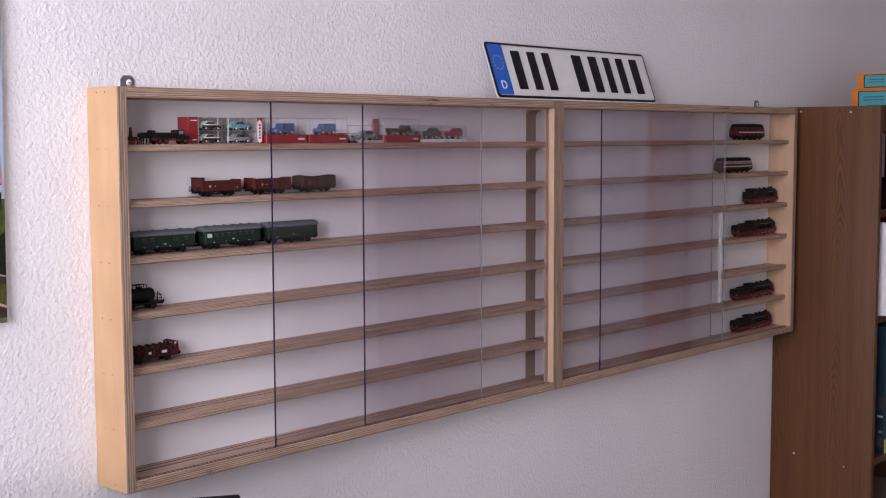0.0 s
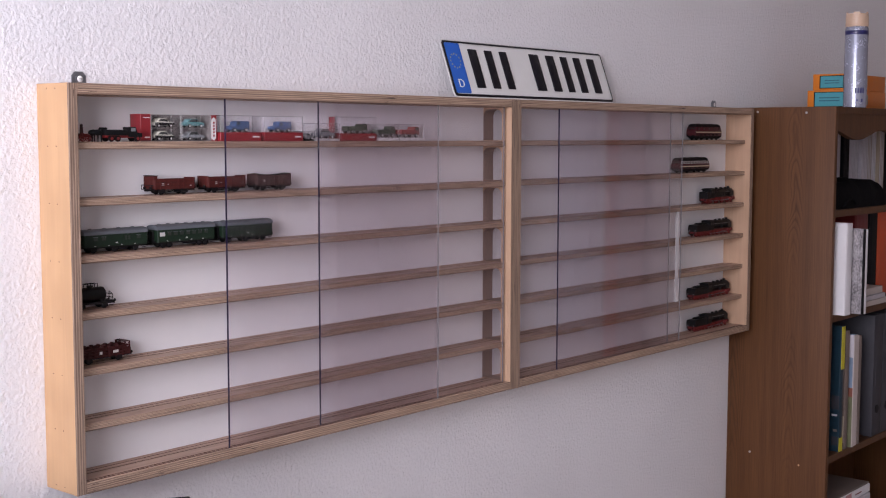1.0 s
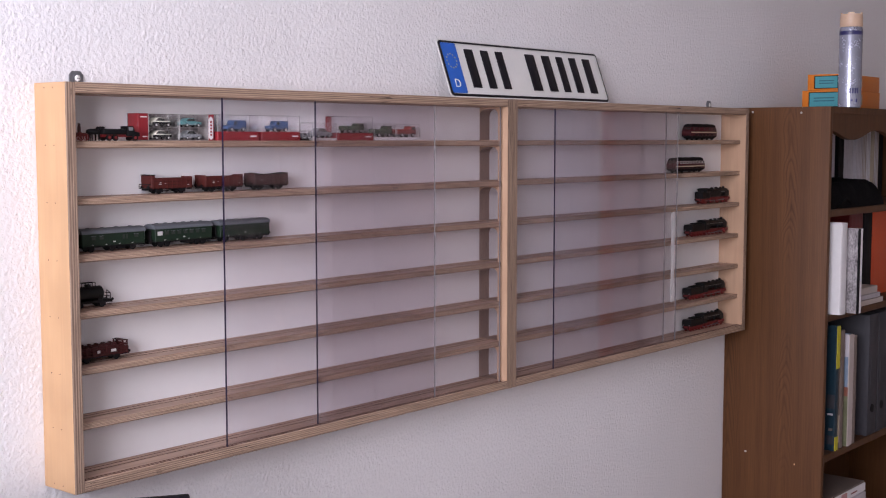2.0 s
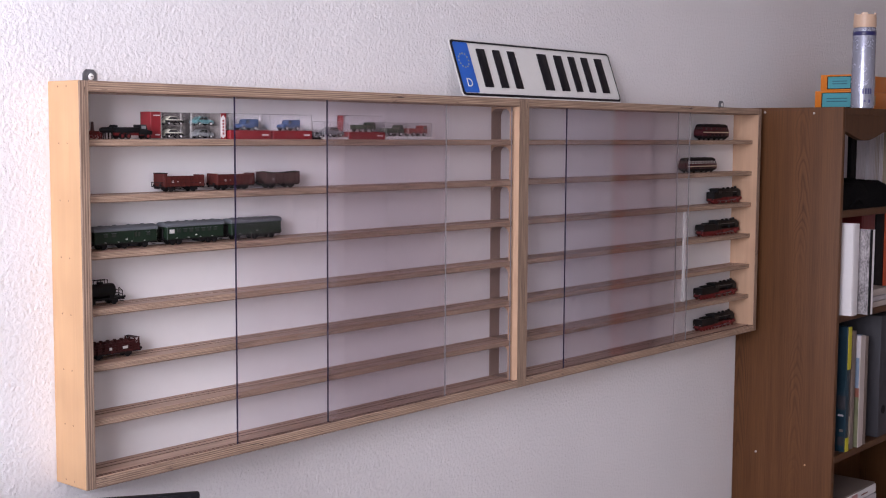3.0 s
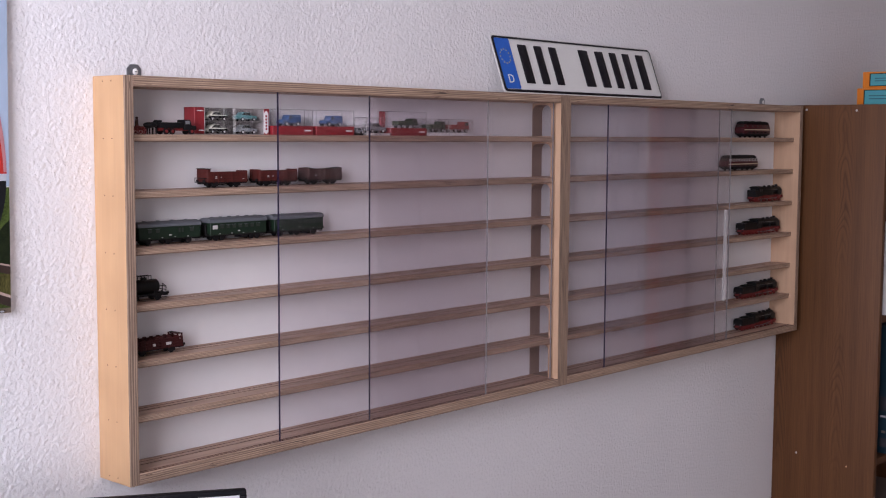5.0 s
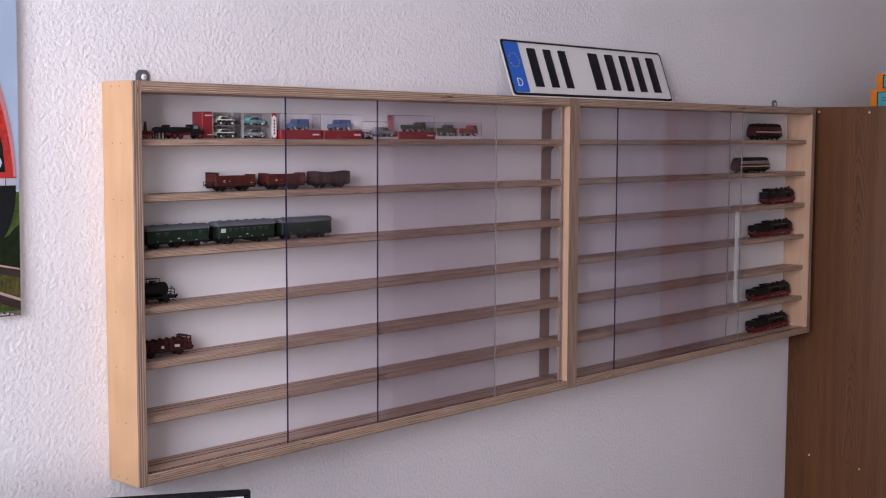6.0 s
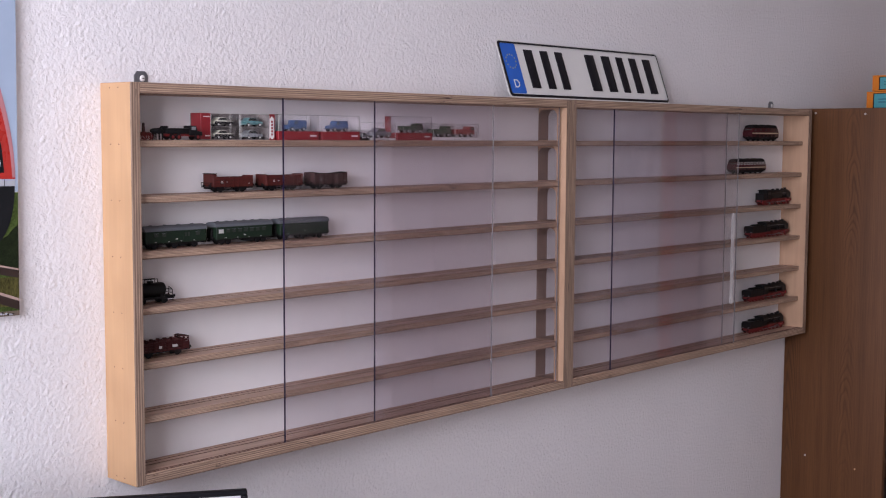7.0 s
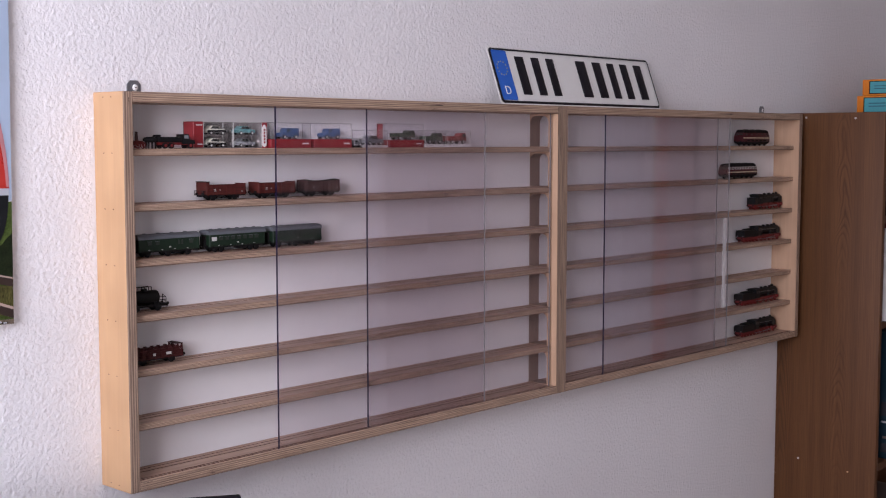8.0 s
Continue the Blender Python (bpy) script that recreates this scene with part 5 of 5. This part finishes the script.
M_FOLD = mat("grey_folder", (0.52, 0.49, 0.52), 0.6, vary=0.12, scale=8, stretch=(10, 10, 1))
M_BEIGE = mat("beige_folder", (0.40, 0.33, 0.25), 0.6, vary=0.12, scale=8, stretch=(10, 10, 1))
M_PINK = mat("pink_print", (0.48, 0.25, 0.25), 0.55, vary=0.1, scale=20)
M_BEIGECAP = mat("beige_cap", (0.60, 0.42, 0.30), 0.4, vary=0.05, scale=30)
M_CAN = mat("can_lacquer", (0.37, 0.39, 0.48), 0.24, 0.55, vary=0.08, scale=30)
M_NAVY = mat("can_navy", (0.02, 0.02, 0.10), 0.35)


def book(x, w, yf, z, h, cover, label, depth=0.20, bits=(), front=()):
    """A standing book: case with a rounded spine, page block, and printed patches on the spine (bits) or on the front cover."""
    t = thing("book", x + w / 2, yf, z, label, "book", "books in the bookcase")
    a = w / 2
    sp = [(-a, 0.003), (-a * 0.8, 0.001), (-a * 0.3, 0.0), (a * 0.3, 0.0), (a * 0.8, 0.001), (a, 0.003), (a, depth), (a - 0.0015, depth), (a - 0.0015, 0.005), (-a + 0.0015, 0.005), (-a + 0.0015, depth), (-a, depth)]
    part("cover", prism(B(), sp, "Z", 0.0, h), cover, t, shade=False)
    part("page_block", box(B(), -a + 0.0016, a - 0.0016, 0.0052, depth - 0.004, 0.003, h - 0.004), M_PAGES, t, "paper page block")
    for u0, u1, v0, v1, m in bits:
        part("printed_patch", box(B(), -a + w * u0, -a + w * u1, -0.0006, 0.0025, h * v0, h * v1), m, t)
    for d0, d1, v0, v1, m in front:
        part("printed_patch", box(B(), -a - 0.0005, -a + 0.0008, d0, d1, h * v0, h * v1), m, t)
    return t


Z2, Z3, ZB = KS[3], KS[2], KS[1]
book(1.985, 0.036, -0.285, Z2, 0.222, M_PAPER, "thick white hardback overhanging the shelf edge")
book(2.035, 0.022, -0.306, Z2, 0.207, M_PHOTO, "grey photo-covered album with black and white spine", bits=((0.0, 0.4, 0.0, 1.0, M_DARK), (0.55, 1.0, 0.0, 1.0, M_PAPER)))
book(2.262, 0.088, -0.190, Z2, 0.226, M_REDB, "dark red book standing far back on the shelf", 0.15)
book(2.352, 0.064, -0.190, Z2, 0.226, M_DARK, "black book standing far back on the shelf", 0.15)
book(2.418, 0.140, -0.190, Z2, 0.226, M_ORB, "orange-red binder standing far back on the shelf", 0.15)
for k, (m, hh_) in enumerate(((M_PAGES, 0.014), (M_FOLD, 0.012), (M_PAGES, 0.018))):
    zz = Z2 + sum((0.014, 0.012, 0.018)[:k])
    mg = thing("magazine", 2.085, -0.262, zz, "pale paperback lying on the shelf", "magazine", "lying paperbacks")
    part("cover", box(B(), 0, 0.23 - 0.01 * k, 0.004 * k, 0.065, 0, hh_ - 0.0005, 0.001, 1), m, mg)
    part("page_block", box(B(), 0.002, 0.225 - 0.01 * k, 0.0655, 0.0675, 0.001, hh_ - 0.002), M_PAPER, mg)

book(2.030, 0.020, -0.260, Z3, 0.312, M_TEALB, "dark teal volume with a yellow strip and pale print", bits=((0.1, 1.0, 0.66, 1.0, M_YELLOW), (0.1, 1.0, 0.0, 0.11, M_YELLOW)),
     front=((0.006, 0.020, 0.285, 0.30, M_FOLD), (0.006, 0.016, 0.16, 0.18, M_TAUPE), (0.002, 0.022, 0.34, 0.45, M_ANTH), (0.003, 0.02, 0.05, 0.12, M_ANTH)))
book(2.066, 0.022, -0.258, Z3, 0.297, M_TAUPE, "taupe volume with a mottled cover", front=((0.002, 0.02, 0.05, 0.28, M_BEIGE),))
book(2.098, 0.018, -0.264, Z3, 0.284, M_SKYP, "volume with a printed landscape on its cover", bits=((0.0, 1.0, 0.0, 1.0, M_PAGES),),
     front=((0.001, 0.03, 0.45, 0.53, M_RUST), (0.001, 0.03, 0.0, 0.45, M_FIELD), (0.001, 0.03, 0.80, 1.0, M_FOLD)))
for k, m in enumerate((M_PAGES, M_TAUPE)):
    book(2.118 + 0.018 * k, 0.0165, -0.263, Z3, 0.280 - 0.003 * k, m, "slim brochure in muted colours standing upright")
for k in range(5):
    bd = thing("ring_binder", 2.236 + 0.064 * k, -0.260, Z3, "anthracite ring binder standing upright on the shelf", "binder", "anthracite binders")
    part("cover", box(B(), 0, 0.060, 0, 0.245, 0, 0.318, 0.002, 2), M_ANTH, bd)
    part("spine_label", box(B(), 0.014, 0.046, -0.0008, 0.001, 0.13, 0.20), M_FOLD if k > 1 else M_ANTH, bd)
    part("finger_ring", cyl(B(), (0.029, -0.0006, 0.07), "Y", 0.011, 0.0016, 20), M_DARK, bd)

# magazines lying in the lower compartment
for k in range(8):
    zz = ZB + 0.023 * k
    mg = thing("magazine", 1.985 + 0.006 * (k % 3), -0.255 + 0.004 * (k % 2), zz, "white magazine with pink print lying in a stack", "magazine", "stacked magazines")
    part("cover", box(B(), 0, 0.27, 0, 0.20, 0, 0.0215, 0.001, 1), M_PAPER if k % 3 else M_FOLD, mg)
    part("printed_patch", box(B(), 0.115, 0.150, -0.0006, 0.002, 0.002, 0.020), M_PINK, mg)
    part("print_bar", box(B(), 0.175, 0.215, -0.0006, 0.002, 0.009, 0.012), M_REDB if k % 2 else M_ANTH, mg)
board = B()
box(board, 0, 0.27, 0, 0.19, 0, 0.004)
# taupe in place of beige card: the shade over the stack is painted in
ob = solo("cardboard_sheet", board, M_TAUPE, "thin board lying on the magazines, its shade put into a dark brown colour", "board", at=Matrix.Translation((1.985, -0.25, ZB + 0.184)))

# upper compartment: folders at the back, a black bag before them
Z1 = KS[4]
for k in range(14):
    m = (M_FOLD, M_FOLD, M_FOLD, M_FOLD, M_FOLD, M_FOLD, M_DARK, M_FOLD, M_FOLD, M_FOLD, M_BEIGE, M_PAPER, M_BEIGE, M_DARK)[k]
    fo = thing("folder", 2.115 + 0.041 * k, -0.110 + 0.004 * (k % 3), Z1, "upright paper folder in a row at the back of the shelf", "folder", "upright folders")
    part("cover", box(B(), 0, 0.038, 0, 0.09, 0, 0.205 - 0.004 * (k % 4), 0.001, 1), m, fo)
    for j in range(3):
        part("sheet_edge", box(B(), 0.006 + 0.010 * j, 0.010 + 0.010 * j, -0.001, 0.001, 0.004, 0.198 - 0.004 * (k % 4)), M_FOLD if m is not M_DARK else M_UNDER, fo)
bag = thing("black_bag", 2.15, -0.185, Z1, "slack black nylon bag lying on the shelf", "bag")
bm = B()
bmesh.ops.create_grid(bm, x_segments=40, y_segments=18, size=1.0)
for v in bm.verts:
    u, w = v.co.x, v.co.y
    prof = max(0.0, 1 - abs(u) ** 8) ** 0.5 * max(0.0, 1 - abs(w) ** 4) ** 0.5
    v.co = Vector((u * 0.185, w * 0.068, 0.066 * prof * (1 + 0.22 * noise.noise(Vector((u * 3, w * 2, 0)))) + 0.006 * noise.noise(Vector((u * 9, w * 5, 3))) * prof))
bmesh.ops.solidify(bm, geom=bm.faces[:], thickness=0.002)
part("pouch", bm, M_BLACKB, bag)
strap = B()
for i in range(12):
    a, b = i / 12, (i + 1) / 12
    rod(strap, (-0.13 + 0.10 * a, -0.070 - 0.004 * math.sin(a * 5), 0.004 + 0.020 * math.sin(a * math.pi)), (-0.13 + 0.10 * b, -0.070 - 0.004 * math.sin(b * 5), 0.004 + 0.020 * math.sin(b * math.pi)), 0.003, 8)
part("strap", strap, M_BLACKB, bag)
cas = thing("cassette_case", 2.00, -0.245, Z1, "dark plastic case with a pale edge", "case")
part("case_body", box(B(), 0, 0.055, 0, 0.10, 0, 0.022, 0.001, 1), M_DARK, cas)
part("pale_edge", box(B(), 0.003, 0.050, -0.0006, 0.002, 0.014, 0.017), M_FOLD, cas)

# boxes and spray can on top
for k, (x0, y0, y1, z, h) in enumerate(((2.160, -0.196, -0.094, KH, 0.0465), (2.160, -0.194, -0.108, KH + 0.047, 0.0405))):
    ob_ = thing("orange_box", x0, y0, z, "flat orange carton with a turquoise label, stacked on the bookcase", "box", "orange cartons")
    d = y1 - y0
    part("carton", box(B(), 0, 0.26, 0, d, 0, h, 0.0012, 2), M_ORANGE, ob_)
    lb = part("label_frame", box(B(), -0.0007, 0.001, 0.004, d - 0.018, 0.004, h - 0.004), M_DARK, ob_, "black framed label")
    part("label_field", box(B(), -0.0013, 0.0, 0.006, d - 0.021, 0.006, h - 0.006), M_CYAN, lb, "turquoise label field")
    for j in range(2):
        part("print_bar", box(B(), -0.0018, -0.0008, 0.015, d - 0.032, h * (0.40 + 0.16 * j), h * (0.46 + 0.16 * j)), M_CYAND, lb, "dark bar in place of print")
    part("end_mark", box(B(), 0.105, 0.14, -0.0008, 0.001, h * 0.25, h * 0.8), M_BEIGE, ob_, "pale printed square")
    part("print_bar", box(B(), 0.03, 0.075, -0.0008, 0.001, h * 0.5, h * 0.58), M_RUST, ob_)
can = thing("spray_can", 2.120, -0.2365, KH, "pale blue spray can with a beige cap", "spray can")
can.scale = (0.98, 0.98, 0.975)


def lathe(profile, seg=36):
    bm = B()
    rings = [[bm.verts.new((r * math.cos(2 * math.pi * k / seg), r * math.sin(2 * math.pi * k / seg), z)) for k in range(seg)] for r, z in profile]
    for a, b in zip(rings, rings[1:]):
        for k in range(seg):
            bm.faces.new((a[k], a[(k + 1) % seg], b[(k + 1) % seg], b[k]))
    bm.faces.new(rings[0][::-1])
    bm.faces.new(rings[-1])
    return bm


can_body = part("can_body", lathe([(0.027, 0.0), (0.0285, 0.002), (0.0285, 0.195), (0.0265, 0.203)]), M_CAN, can)
part("dark_band", lathe([(0.0286, 0.183), (0.0288, 0.184), (0.0288, 0.192), (0.0286, 0.193)]), M_NAVY, can, "navy band")
part("cap", lathe([(0.0268, 0.2032), (0.0280, 0.206), (0.0274, 0.228), (0.0266, 0.2355), (0.0215, 0.2355), (0.0210, 0.228)]), M_BEIGECAP, can, "beige plastic cap")
for k in range(4):
    q = box(B(), 0.0215, 0.0262, -0.008, 0.008, 0.2345, 0.2395, 0.0008, 1)
    bmesh.ops.transform(q, matrix=pose(0, 0, 0, 0, 0, 20 + 90 * k), verts=q.verts)
    part("cap_tab", q, M_BEIGECAP, can)
part("nozzle", cyl(B(), (0, 0, 0.233), "Z", 0.006, 0.010, 14), M_BEIGECAP, can)
for k, (a0, z, h) in enumerate(((205, 0.036, 0.014), (218, 0.036, 0.014), (231, 0.036, 0.014), (244, 0.036, 0.014), (214, 0.016, 0.005), (238, 0.014, 0.008))):
    a = radians(a0)
    q = box(B(), -0.0022, 0.0022, -0.0006, 0.0006, z, z + h)
    bmesh.ops.transform(q, matrix=Matrix.Translation((0.0285 * math.cos(a), 0.0285 * math.sin(a), 0)) @ pose(0, 0, 0, 0, 0, a0 + 90), verts=q.verts)
    part("print_bar", q, M_NAVY, can, "dark bar in place of print")

# ---- poster ----
M_PSKY = mat("poster_sky", (0.36, 0.46, 0.60), 0.35, vary=0.06, scale=4)
M_PRED = mat("poster_red", (0.44, 0.030, 0.022), 0.3, vary=0.1, scale=6)
M_PDARK = mat("poster_dark", (0.010, 0.011, 0.013), 0.4, vary=0.2, scale=8, spec=0.2)
M_PGREEN = mat("poster_green", (0.050, 0.078, 0.018), 0.6, vary=0.8, scale=70, spec=0.15)
M_PHEDGE = mat("poster_hedge", (0.010, 0.016, 0.006), 0.6, vary=0.9, scale=90, spec=0.15)
M_PVERGE = mat("poster_verge", (0.070, 0.066, 0.020), 0.6, vary=0.95, scale=60, stretch=(2.5, 1, 0.6), spec=0.15)
M_PSTONE = mat("poster_ballast", (0.14, 0.105, 0.08), 0.5, vary=0.6, scale=70)
M_PRAIL = mat("poster_rail", (0.028, 0.014, 0.010), 0.6, vary=0.2, scale=20)
M_PPINK = mat("poster_pale_red", (0.46, 0.20, 0.22), 0.3, vary=0.1, scale=10)
M_PSTEEL = mat("poster_rail_head", (0.42, 0.31, 0.27), 0.4, vary=0.15, scale=30)
M_PGREY = mat("poster_grey", (0.42, 0.45, 0.50), 0.4, vary=0.05, scale=20)
PX, PZ, PZ1 = -0.131, 1.223, 1.923
po = thing("poster", PX, -0.011, PZ, "train poster on board, red railcar under a pale sky", "poster")
po.matrix_world = pose(PX, -0.011, PZ, 0, 0.7, 0)
part("board", box(B(), -0.98, 0, 0, 0.010, 0, PZ1 - PZ, 0.001, 1), M_PAPER, po)


def sheet(name, outline, m, depth):
    return part(name, prism(B(), outline, "Y", -depth, 0.0), m, po, shade=False)


sheet("printed_sky", [(-0.98, 0.16), (-0.0006, 0.16), (-0.0006, 0.699), (-0.98, 0.699)], M_PSKY, 0.0004)
sheet("printed_meadow", [(-0.98, 0.0), (-0.0006, 0.0), (-0.0006, 0.159), (-0.98, 0.159)], M_PGREEN, 0.0004)
sheet("printed_hedge", [(-0.98, 0.055), (-0.0007, 0.055), (-0.0007, 0.118), (-0.008, 0.112), (-0.015, 0.104), (-0.03, 0.097), (-0.98, 0.10)], M_PHEDGE, 0.0006)
sheet("printed_verge", [(-0.98, 0.020), (-0.0007, 0.012), (-0.0007, 0.050), (-0.98, 0.056)], M_PVERGE, 0.0006)
nose = [(-0.97, 0.176)] + [(-0.0040 - 0.026 * (s ** 1.8), 0.176 + 0.137 * s) for s in np.linspace(0, 1, 11)] + [(-0.066, 0.37), (-0.15, 0.42), (-0.97, 0.43)]
sheet("printed_railcar", nose, M_PRED, 0.0009)
flank = [(-0.0042 - 0.026 * (s ** 1.8), 0.178 + 0.135 * s) for s in np.linspace(0, 1, 9)]
sheet("printed_flank", flank + [(u - 0.004 - 0.004 * k / 8, v) for k, (u, v) in reversed(list(enumerate(flank)))], M_PPINK, 0.0011)
sheet("printed_bumper", [(-0.97, 0.167), (-0.0045, 0.167), (-0.0045, 0.1755), (-0.97, 0.1755)], M_PGREY, 0.0010)
sheet("printed_gap", [(-0.0195, 0.167), (-0.0188, 0.167), (-0.0188, 0.1755), (-0.0195, 0.1755)], M_PDARK, 0.0013)
sheet("printed_skirt", [(-0.97, 0.075)] + [(-0.040 + 0.035 * math.sin(radians(a)), 0.168 - 0.078 * math.cos(radians(a))) for a in np.linspace(0, 90, 10)] + [(-0.97, 0.168)], M_PDARK, 0.0009)
sheet("printed_windscreen", [(-0.9, 0.184), (-0.0195, 0.184), (-0.0225, 0.215), (-0.030, 0.252), (-0.052, 0.31), (-0.9, 0.35)], M_PDARK, 0.0013)
sheet("printed_lamp", [(-0.0300 + 0.0060 * math.cos(radians(a)), 0.196 + 0.0075 * math.sin(radians(a))) for a in range(0, 360, 30)], M_PGREY, 0.0016)
for z0, fall, head, web in ((0.0585, 0.22, 0.0022, 0.0100), (0.0185, 0.36, 0.0036, 0.0115)):
    far = z0 + fall * 0.98
    sheet("printed_rail_web", [(-0.98, far - web), (-0.0008, z0 - web), (-0.0008, z0), (-0.98, far)], M_PRAIL, 0.0011)
    sheet("printed_rail_head", [(-0.98, far), (-0.0008, z0), (-0.0008, z0 + head), (-0.98, far + head)], M_PSTEEL, 0.0013)
sheet("printed_ballast", [(-0.98, 0.0), (-0.0008, 0.0), (-0.0008, 0.0062), (-0.98, 0.010)], M_PSTONE, 0.0010)
rnd = random.Random(9)
for k in range(26):
    u, v, q = -0.010 - 0.0024 * k + rnd.uniform(-0.001, 0.001), rnd.uniform(0.002, 0.004 + 0.0002 * k), rnd.uniform(0.0009, 0.0021)
    sheet("printed_stone", [(u + q * math.cos(radians(a)), v + q * 0.8 * math.sin(radians(a))) for a in (10, 80, 130, 200, 260, 320)], M_PGREY if k % 3 else M_PDARK, 0.0015)

# ---- desk with a monitor ----
M_DESK = mat("desk_laminate", (0.60, 0.59, 0.60), 0.45, vary=0.12, scale=3, stretch=(1, 10, 1))
desk = thing("desk", -0.45, -0.36, 0, "plain pale grey laminate desk under the cabinets", "desk")
part("desktop", box(B(), -0.75, 0.75, -0.34, 0.34, 0.715, 0.74, 0.002, 2), M_DESK, desk)
for sx in (-0.70, 0.70):
    for sy in (-0.30, 0.30):
        part("leg", box(B(), sx - 0.025, sx + 0.025, sy - 0.025, sy + 0.025, 0, 0.715, 0.002, 1), M_DESK, desk)
mo = thing("monitor", -0.278, -0.265, 0.74, "black-framed computer monitor with a bright screen on the desk", "monitor", turn=-33)
MW, MT = 0.250, 0.317
part("housing", box(box(B(), -MW, MW, 0.006, 0.011, MT - 0.30, MT - 0.001, 0.002, 2), -0.16, 0.16, 0.0115, 0.042, MT - 0.28, MT - 0.12, 0.006, 2), M_DARK, mo)
bez = B()
box(bez, -MW, MW, -0.004, 0.006, MT - 0.0062, MT, 0.002, 2)
box(bez, -MW, MW, -0.004, 0.006, MT - 0.31, MT - 0.29, 0.003, 2)
box(bez, -MW, -MW + 0.0075, -0.004, 0.006, MT - 0.29, MT - 0.0062)
box(bez, MW - 0.0075, MW, -0.004, 0.006, MT - 0.29, MT - 0.0062)
part("bezel", bez, M_DARK, mo)
m_scr = bpy.data.materials.new("lit_screen")
m_scr.use_nodes = True
sb = m_scr.node_tree.nodes["Principled BSDF"]
sb.inputs["Base Color"].default_value, sb.inputs["Roughness"].default_value = (0.02, 0.02, 0.02, 1), 0.35
sb.inputs["Emission Color"].default_value, sb.inputs["Emission Strength"].default_value = (0.9, 0.93, 1.0, 1), 0.9
part("screen", box(B(), -MW + 0.007, MW - 0.007, 0.001, 0.0055, MT - 0.291, MT - 0.0058), m_scr, mo, "bright white screen")
part("stand_foot", box(B(), -0.11, 0.11, -0.04, 0.12, 0, 0.012, 0.004, 2), M_DARK, mo)
part("stand_neck", box(B(), -0.03, 0.03, 0.040, 0.060, 0.010, 0.18, 0.003, 1), M_DARK, mo)

# ---- curtains that the acrylic mirrors ----
M_CURT = mat("white_curtain", (0.88, 0.87, 0.89), 0.85, vary=0.04, scale=3)
cn = M_CURT.node_tree
sheer = cn.nodes.new("ShaderNodeBsdfTranslucent")
sheer.inputs[0].default_value = (0.90, 0.90, 0.92, 1)
half = cn.nodes.new("ShaderNodeMixShader")
half.inputs[0].default_value = 0.75
cn.links.new(cn.nodes["Principled BSDF"].outputs[0], half.inputs[1])
cn.links.new(sheer.outputs[0], half.inputs[2])
cn.links.new(half.outputs[0], cn.nodes["Material Output"].inputs[0])
M_DRAPE = mat("rust_drape", (0.72, 0.17, 0.10), 0.85, vary=0.12, scale=6)
M_BLUSH = mat("blush_drape", (0.70, 0.47, 0.42), 0.85, vary=0.1, scale=6)


def curtain(name, y0, y1, z0, z1, m, label, folds, wave):
    bm = B()
    n = folds * 8
    lo, hi = [], []
    for i in range(n + 1):
        s = i / n
        x = -0.05 + 0.022 * math.sin(s * folds * 2 * math.pi)
        y = y0 + (y1 - y0) * s
        lo.append(bm.verts.new((x, y, z0 + wave * math.sin(s * folds * 0.9 * math.pi) ** 2)))
        hi.append(bm.verts.new((x * 0.8, y, z1)))
    for i in range(n):
        bm.faces.new((lo[i], lo[i + 1], hi[i + 1], hi[i]))
    ret = bmesh.ops.solidify(bm, geom=bm.faces[:], thickness=0.0015)
    t = thing(name, RX1, 0, 0, label, "curtain")
    part("cloth", bm, m, t)
    part("rail", rod(B(), (-0.05, y0 - 0.02, z1 + 0.01), (-0.05, y1 + 0.02, z1 + 0.01), 0.012, 10), M_WHITE, t)
    part("bracket", box(B(), -0.055, 0.0, (y0 + y1) / 2 - 0.01, (y0 + y1) / 2 + 0.01, z1 + 0.0, z1 + 0.02), M_WHITE, t)


curtain("net_curtain", -1.95, -1.44, 0.625, 2.36, M_CURT, "white curtain with a wavy hem", 5, 0.05)
curtain("drape", -1.43, -1.365, 0.10, 2.36, M_DRAPE, "rust-red drape hanging beside the white curtain", 2, 0.0)
curtain("drape", -1.36, -1.25, 0.10, 2.36, M_BLUSH, "pale blush-coloured drape hanging beside the rust-red one", 3, 0.0)
# open shelf with papers in the room's corner, mirrored in the acrylic
ps = thing("paper_shelf", RX1 - 0.30, -3.11, 0, "pale open shelf unit stacked with papers", "shelf unit")
M_PALEW = mat("pale_shelf_board", (0.55, 0.46, 0.42), 0.5, vary=0.08, scale=6)
for y in (0.0, 0.35):
    part("upright", box(B(), 0, 0.28, y, y + 0.045, 0, 2.1, 0.001, 1), M_PALEW, ps)
for k in range(8):
    part("shelf", box(B(), 0.002, 0.28, 0.045, 0.35, 0.08 + 0.28 * k, 0.10 + 0.28 * k), M_PALEW, ps)
rnd = random.Random(5)
for k in range(7):
    y, z = 0.05, 0.10 + 0.28 * k
    for j in range(2):
        w, h = 0.14, rnd.uniform(0.15, 0.24)
        st = thing("paper_stack", RX1 - 0.29, -3.11 + y + 0.15 * j, z, "stack of pale papers on the corner shelf", "paper stack", "papers on the corner shelf")
        n = 4
        for i in range(n):
            part("sheaf", box(B(), rnd.uniform(0, 0.02), 0.22, rnd.uniform(0, 0.01), w - rnd.uniform(0, 0.01), h * i / n, h * (i + 1) / n - 0.002, 0.001, 1), rnd.choice((M_PAPER, M_FOLD, M_PAPER, M_PAPER, M_PAGES)), st)
